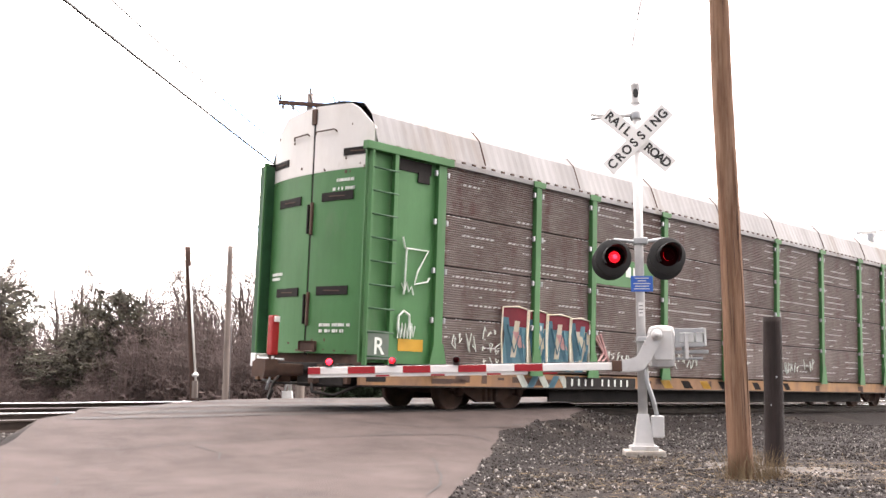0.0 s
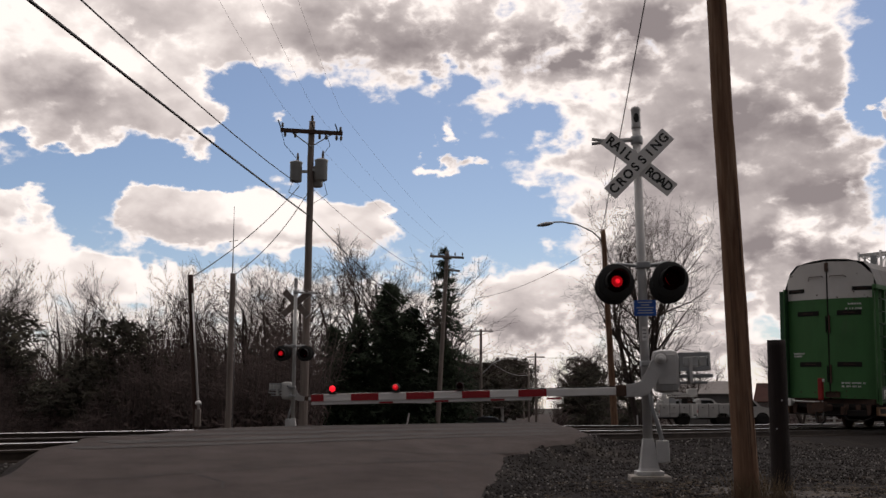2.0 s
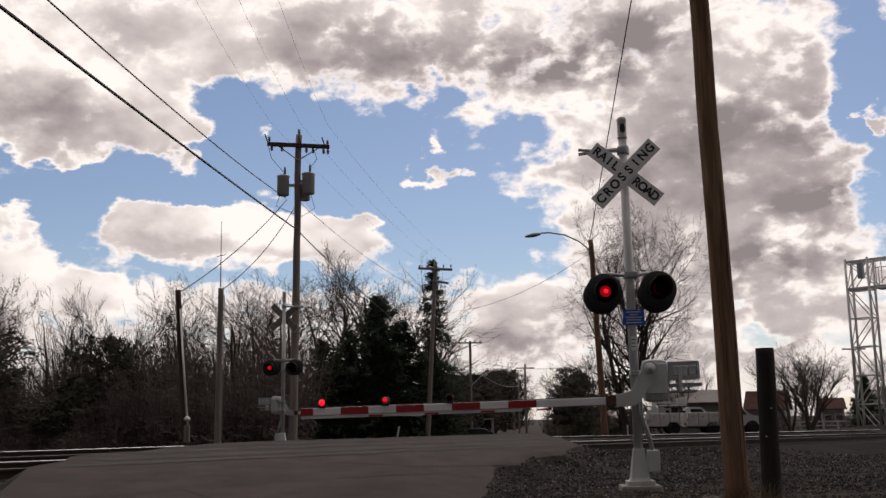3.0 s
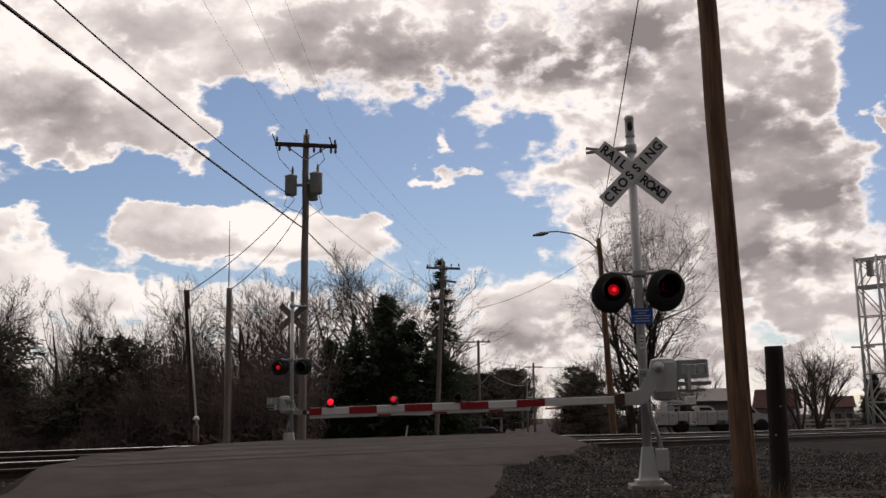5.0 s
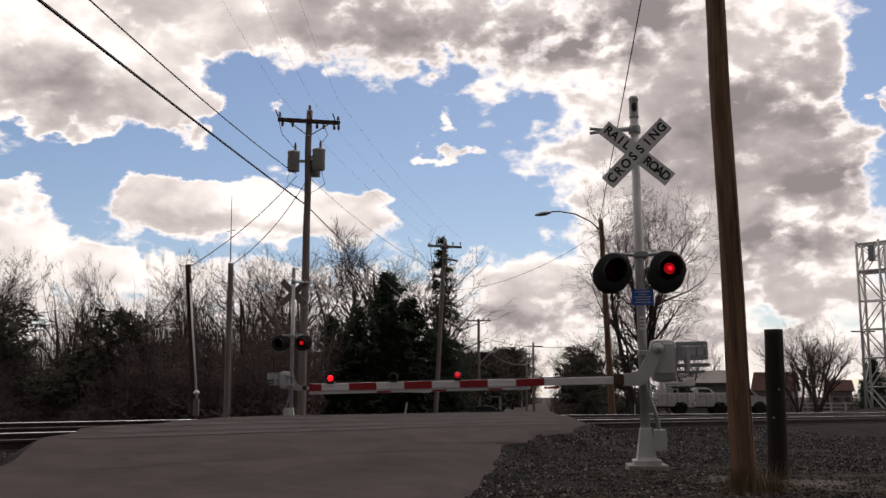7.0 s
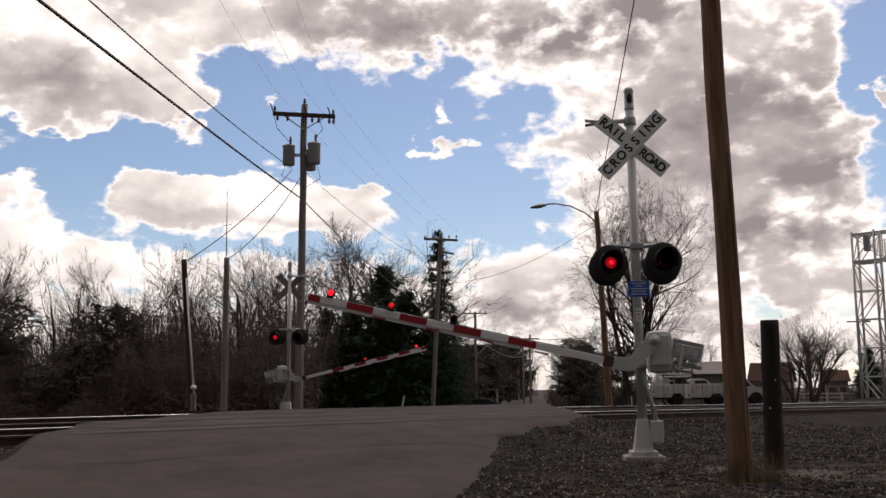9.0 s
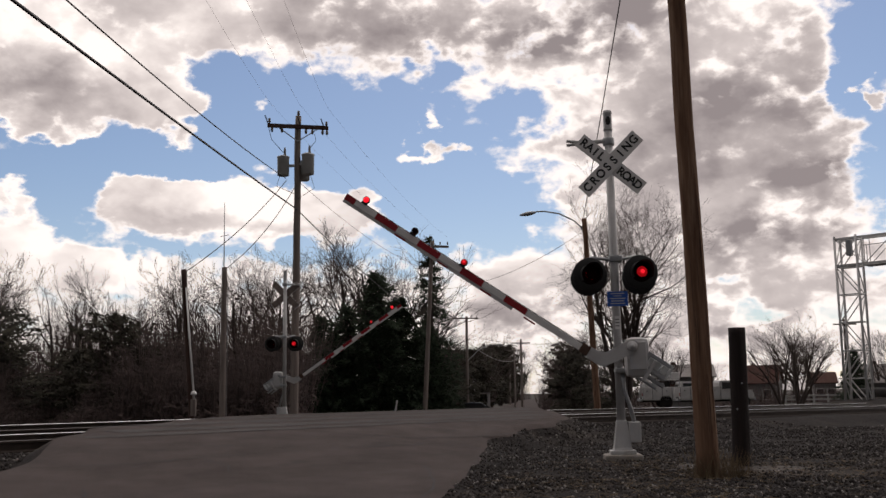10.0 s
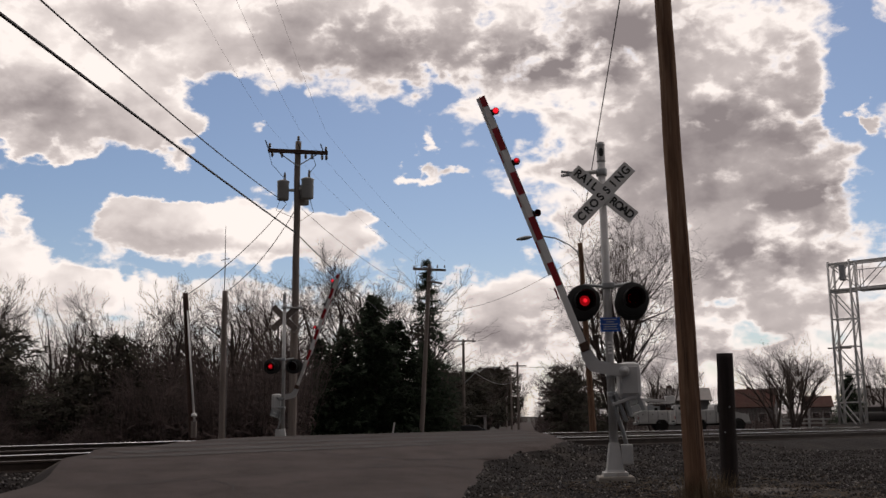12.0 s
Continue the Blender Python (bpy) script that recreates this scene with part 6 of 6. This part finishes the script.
    for k in range(9):
        sx, sz = rnd.uniform(0.18, 0.5), rnd.uniform(0.15, 0.45)
        part("tool_crate", box((-2.3 + 0.28 * k, rnd.uniform(-0.4, 0.3), 1.46 + sz / 2), (sx, rnd.uniform(0.3, 0.6), sz), 0.02, pose(0, 0, 0, 0, 0, rnd.uniform(-12, 12))), M[rnd.choice(("white_paint", "galv", "pole_brown", "can_grey", "under_black"))], t)
    part("reel", lathe([(0.3, -0.12), (0.3, -0.1), (0.14, -0.09), (0.14, 0.09), (0.3, 0.1), (0.3, 0.12)], 16, m=pose(-1.5, -0.3, 1.62, 90, 0, 0)), M["galv"], t)


def parked_car(x, y, turn, mat, label, z=-1.15):
    t = thing("car", pose(x, y, z, 0, 0, turn), label, "car", "parked cars")
    prof = [(-2.2, 0.35), (-2.25, 0.8), (-2.0, 0.95), (-1.5, 1.0), (-0.9, 1.38), (-0.3, 1.47), (0.5, 1.42), (1.15, 1.0), (2.0, 0.86), (2.22, 0.65), (2.2, 0.35)]
    bm = prism(prof, -0.86, 0.86)
    bmesh.ops.bevel(bm, geom=bm.edges[:], offset=0.06, segments=2, affect="EDGES")
    part("body", bm, mat, t)
    for s in (-1, 1):
        part("side_window", prism([(-1.3, 1.02), (0.95, 1.02), (0.42, 1.36), (-0.8, 1.36)], s * 0.855, s * 0.872), M["glass_dark"], t)
        for xx in (-1.35, 1.4):
            wheel_part(t, xx, s * 0.8, 0.32, 0.32)


def signal_bridge():
    t = thing("signal_bridge", pose(23.35, 54.0, -0.75, 0, 0, -45), "grey galvanised lattice signal bridge beside the tracks", "signal bridge")
    w, d, h = 0.60, 0.40, 9.75
    for sx in (-1, 1):
        for sy in (-1, 1):
            part("leg", tube([(sx * w, sy * d, 0), (sx * w, sy * d, h)], 0.07, 10), M["galv_pale"], t, "", True)
    lv = 6
    for k in range(lv):
        za, zb = 0.3 + k * (h - 0.5) / lv, 0.3 + (k + 1) * (h - 0.5) / lv
        f = 1 if k % 2 else -1
        for sy in (-1, 1):
            part("brace", tube([(-f * w, sy * d, za), (f * w, sy * d, zb)], 0.034, 6), M["galv_pale"], t)
            part("tie_bar", tube([(-w, sy * d, zb), (w, sy * d, zb)], 0.034, 6), M["galv_pale"], t)
        for sx in (-1, 1):
            part("brace", tube([(sx * w, -f * d, za), (sx * w, f * d, zb)], 0.034, 6), M["galv_pale"], t)
            part("tie_bar", tube([(sx * w, -d, zb), (sx * w, d, zb)], 0.034, 6), M["galv_pale"], t)
    # box girder over the tracks
    L = 26.0
    for sy in (-1, 1):
        for z in (8.1, 9.6):
            part("chord", box((L / 2 - w, sy * d, z), (L, 0.09, 0.11), 0.01), M["galv_pale"], t)
    n = 16
    for k in range(n):
        xa, xb = -w + k * L / n, -w + (k + 1) * L / n
        for sy in (-1, 1):
            za, zb = (8.1, 9.6) if k % 2 else (9.6, 8.1)
            part("lattice", tube([(xa, sy * d, za), (xb, sy * d, zb)], 0.028, 6), M["galv_pale"], t)
            part("lattice", tube([(xb, sy * d, 8.1), (xb, sy * d, 9.6)], 0.026, 6), M["galv_pale"], t)
        part("lattice", tube([(xb, -d, 8.1), (xb, d, 8.1)], 0.026, 6), M["galv_pale"], t)
    part("walkway", box((L / 2, 0, 8.0), (L - 1.8, 1.0, 0.05), 0.005), M["galv_pale"], t)
    for k in range(9):
        part("rail_post", tube([(1.2 + k * 2.8, -d - 0.1, 8.05), (1.2 + k * 2.8, -d - 0.1, 9.1)], 0.025, 6), M["galv_pale"], t)
    part("hand_rail", tube([(1.0, -d - 0.1, 9.1), (24, -d - 0.1, 9.1)], 0.025, 6), M["galv_pale"], t)
    part("far_leg", tube([(L - w, 0, 0), (L - w, 0, 8.1)], 0.2, 10), M["galv_pale"], t)
    part("signal_head", box((0.35, -0.75, 9.0), (0.3, 0.3, 0.9), 0.05), M["galv"], t)
    for x in (-w, w):
        part("footing", box((x, 0, -0.05), (0.5, 1.8, 0.5), 0.03), M["concrete"], t)
    tk = thing("equipment_case", pose(25.2, 56, -0.8, 0, 0, -30), "dark rounded equipment tank beside the signal bridge", "equipment case")
    part("tank", lathe([(0.05, -1.1), (0.5, -1.05), (0.62, -0.85), (0.62, 0.85), (0.5, 1.05), (0.05, 1.1)], 20, m=pose(0, 0, 0.75, 0, 90, 0)), M["under_black"], tk, "", True)
    for x in (-0.6, 0.6):
        part("saddle", box((x, 0, 0.1), (0.16, 0.9, 0.4), 0.02), M["concrete"], tk)


M["galv_pale"] = material("galv_pale", (0.74, 0.73, 0.72), (0.62, 0.61, 0.60), 0.6, 0.0, scale=3, bump=0.05)


def fence():
    t = thing("fence", pose(33.2, 85, -1.38, 0, 0, -4), "low white rail fence by the far houses", "fence")
    for k in range(7):
        part("post", box((-3 + k * 1.2, 0, 0.75), (0.14, 0.14, 1.5), 0.01), M["white_paint"], t)
    for z in (0.7, 1.05, 1.38):
        part("rail", box((0.6, -0.09, z), (7.4, 0.05, 0.12), 0.005), M["white_paint"], t)


woods()
house(38.2, 116, 4.3, 4.2, 2.9, 1.9, 62, M["roof_brown"], "small grey house with a brown gable roof")
house(50.2, 128, 3.6, 2.6, 2.9, 1.2, 76, M["roof_brown"], "low pale house with a red-brown roof")
house(44.5, 96, 9, 7, 2.6, 1.7, 80, M["roof_pale"], "pale house with a light grey roof")
house(25.3, 100, 5.0, 5.2, 3.5, 1.1, 80, M["roof_pale"], "small white building with a pale low roof")
house(1.6, 118, 4.5, 6, 2.6, 1.5, 90, M["roof_pale"], "white house with a porch behind the trees", porch=True)
service_truck(pose(19.75, 70, -0.62, 0, 0, -2), "white service pickup with tool lockers parked beyond the rails", False)
service_truck(pose(17.8, 73, -0.62, 0, 0, -4), "white utility truck with folded boom and ladder rack", True)
parked_car(0.6, 82, 4, M["car_silver"], "silver parked car by the far road", -1.56)
parked_car(3.3, 80, -3, M["car_dark"], "dark parked car by the far road", -1.54)
parked_car(-1.4, 85, 2, M["car_silver"], "pale parked car by the far road", -1.55)
signal_bridge()
fence()
for x, y, h in ((-1.55, 37.0, 0.95), (8.3, 44, 0.8)):
    mk = thing("marker_post", pose(x, y, -0.55, 0, 10 if x < 0 else 0, 0), "thin white marker stake beside the road", "marker post", "marker posts")
    part("stake", box((0, 0, h / 2), (0.06, 0.03, h), 0.006), M["white_paint"], mk)


# ---- road wear and verge ----
def verge():
    rnd = random.Random(3)
    bm = bmesh.new()
    ring = []
    c = bm.verts.new((3.7, 12.2, ground_z(3.7, 12.2) + 0.02))
    for k in range(90):
        a = 2 * math.pi * k / 90
        r = 0.85 + 0.5 * noise.noise((math.cos(a) * 1.5, math.sin(a) * 1.5, 4)) + 0.35 * noise.noise((math.cos(a) * 5, math.sin(a) * 5, 4))
        x, y = 3.7 + 1.05 * r * math.cos(a) + 0.1, 12.2 + 1.75 * r * math.sin(a)
        ring.append(bm.verts.new((x, y, ground_z(x, y) - 0.004)))
    for k in range(90):
        bm.faces.new((c, ring[k], ring[(k + 1) % 90]))
    solid("dirt_patch", bm, M["dirt"], "pale trodden dirt around the pole", "dirt", kind="structure")
    # straw and dead grass blown over the gravel
    soup = Soup()
    for k in range(1300):
        cx, cy = rnd.choice(((3.4, 11.2), (2.9, 13.2), (1.6, 10.2), (4.6, 11.0), (2.3, 9.4), (5.2, 13.0)))
        x, y = rnd.gauss(cx, 0.8), rnd.gauss(cy, 1.0)
        l, r = road_edges(y)
        if x < r + 0.2:
            continue
        p = Vector((x, y, ground_z(x, y) + rnd.uniform(0.012, 0.03)))
        soup.leaf(p, Vector((rnd.gauss(0, 1), rnd.gauss(0, 1), rnd.uniform(-0.1, 0.35))).normalized(), rnd.uniform(0.003, 0.007), rnd.uniform(0.05, 0.16))
    tagged(new("straw", soup.mesh("straw", M["dry_grass"])), "scattered dry straw on the gravel verge", "straw", kind="stuff")
    for pts, w in ((((-4.26, 11.18), (-3.65, 11.62), (-3.28, 12.14), (-2.62, 12.9), (-2.14, 13.48), (-1.44, 14.08)), 0.03),
                   (((-1.44, 14.08), (-0.69, 14.8), (0.14, 15.3), (0.48, 15.28), (0.72, 14.82)), 0.045),
                   (((-1.67, 16.18), (-0.94, 16.22), (-0.3, 16.14), (0.62, 16.64), (1.67, 17.98)), 0.06),
                   (((-0.13, 12.48), (-0.07, 11.9), (-0.05, 11.12), (-0.01, 10.38), (-0.03, 9.74), (-0.09, 9.28), (-0.14, 8.84)), 0.03),
                   (((-3.01, 12.22), (-2.79, 11.96), (-2.57, 11.76), (-2.48, 11.24)), 0.028),
                   (((-3.4, 13.7), (-3.17, 13.7), (-2.95, 13.92)), 0.05),
                   (((-0.85, 10.66), (-0.64, 10.6), (-0.4, 10.58)), 0.022),
                   (((-1.6, 8.94), (-1.42, 9.06), (-1.25, 8.92)), 0.022),
                   (((-3.64, 9.52), (-3.5, 9.26), (-3.44, 9.0)), 0.022),
                   (((-3.66, 11.26), (-3.56, 11.36)), 0.03)):
        strip_on_road(pts, w, M["crack"], "road_crack", "dark crack in the worn asphalt", 0.006)
    # tarred bands along the rails at the crossing
    for p, w in ((13.75, 0.7), (15.02, 1.1), (17.2, 1.9), (19.3, 1.0), (20.9, 1.2)):
        a, b = TRK @ Vector((-p, -4.0, 0)), TRK @ Vector((-p, 30.0, 0))
        keep = []
        for i in range(120):
            q = a.lerp(b, i / 119)
            l, r = road_edges(q.y)
            if l + 0.25 < q.x < r - 0.3:
                keep.append((q.x, q.y))
        if len(keep) > 1:
            strip_on_road([keep[0], keep[-1]], w, M["asphalt_dark"], "crossing_band", "dark tarred band along the rails", 0.006)



verge()


# ---- what moves ----
def swing(t):
    """Gate angle in degrees at t seconds."""
    keys = GATE
    for (a, va), (b, vb) in zip(keys, keys[1:]):
        if t <= b:
            return va + (vb - va) * max(0.0, (t - a)) / (b - a)
    return keys[-1][1]


GATE = [(0.0, -0.9), (7.9, -0.9), (8.3, 1.2), (8.8, 8.6), (9.0, 13.2), (9.2, 17.2), (9.5, 22.8), (9.7, 27.6), (10.0, 34.5), (10.3, 40.0), (10.5, 43.6), (11.0, 52.8), (11.4, 60.0), (11.7, 65.5), (12.0, 70.0)]


def motions():
    speed, start, mid, tilt = 11.05, 11.3, 15.0175, 1.55
    rows = []
    for k in range(17):
        t = 0.25 * k if k < 16 else 12.0
        u = start + speed * t
        back, front = -grade(u + 4.0), -grade(u + CAR_L - 4.0)
        pitch = math.atan2(front - back, CAR_L - 8.0)
        rows.append((t, TRK @ pose(-mid, u, 0.02 + back - 4.0 * math.tan(pitch), math.degrees(pitch), tilt, 0)))
    walk(car, rows)
    step = 0.05
    n = int(12 / step)
    per = speed * step / 0.405
    for ax, y in WHEELSETS:
        walk(ax, [(i * step, Matrix.Translation((0, y, 0.40)) @ Matrix.Rotation(-per * i, 4, "X")) for i in range(n + 1)])
    for arm, lag in ((near_arm, 0.0), (far_arm, 0.0)):
        walk(arm, [(t, Matrix.Translation(PIVOT) @ Matrix.Rotation(radians(a + lag), 4, "Y")) for t, a in GATE])
    switches = [0.64 + 0.745 * k for k in range(16)]
    for ob, lit in FLASHERS:
        base = ob.matrix_basis.copy()
        angle = 0 if lit else 180
        rows = [(0.0, base @ pose(0, 0, 0, 0, 0, angle))]
        for s in switches:
            if s > 11.95:
                break
            for k in range(4):
                rows.append((s - 0.05 + k * 0.0334, base @ pose(0, 0, 0, 0, 0, angle + 60 * k)))
            angle += 180
        rows.append((12.0, base @ pose(0, 0, 0, 0, 0, angle)))
        walk(ob, rows)


motions()
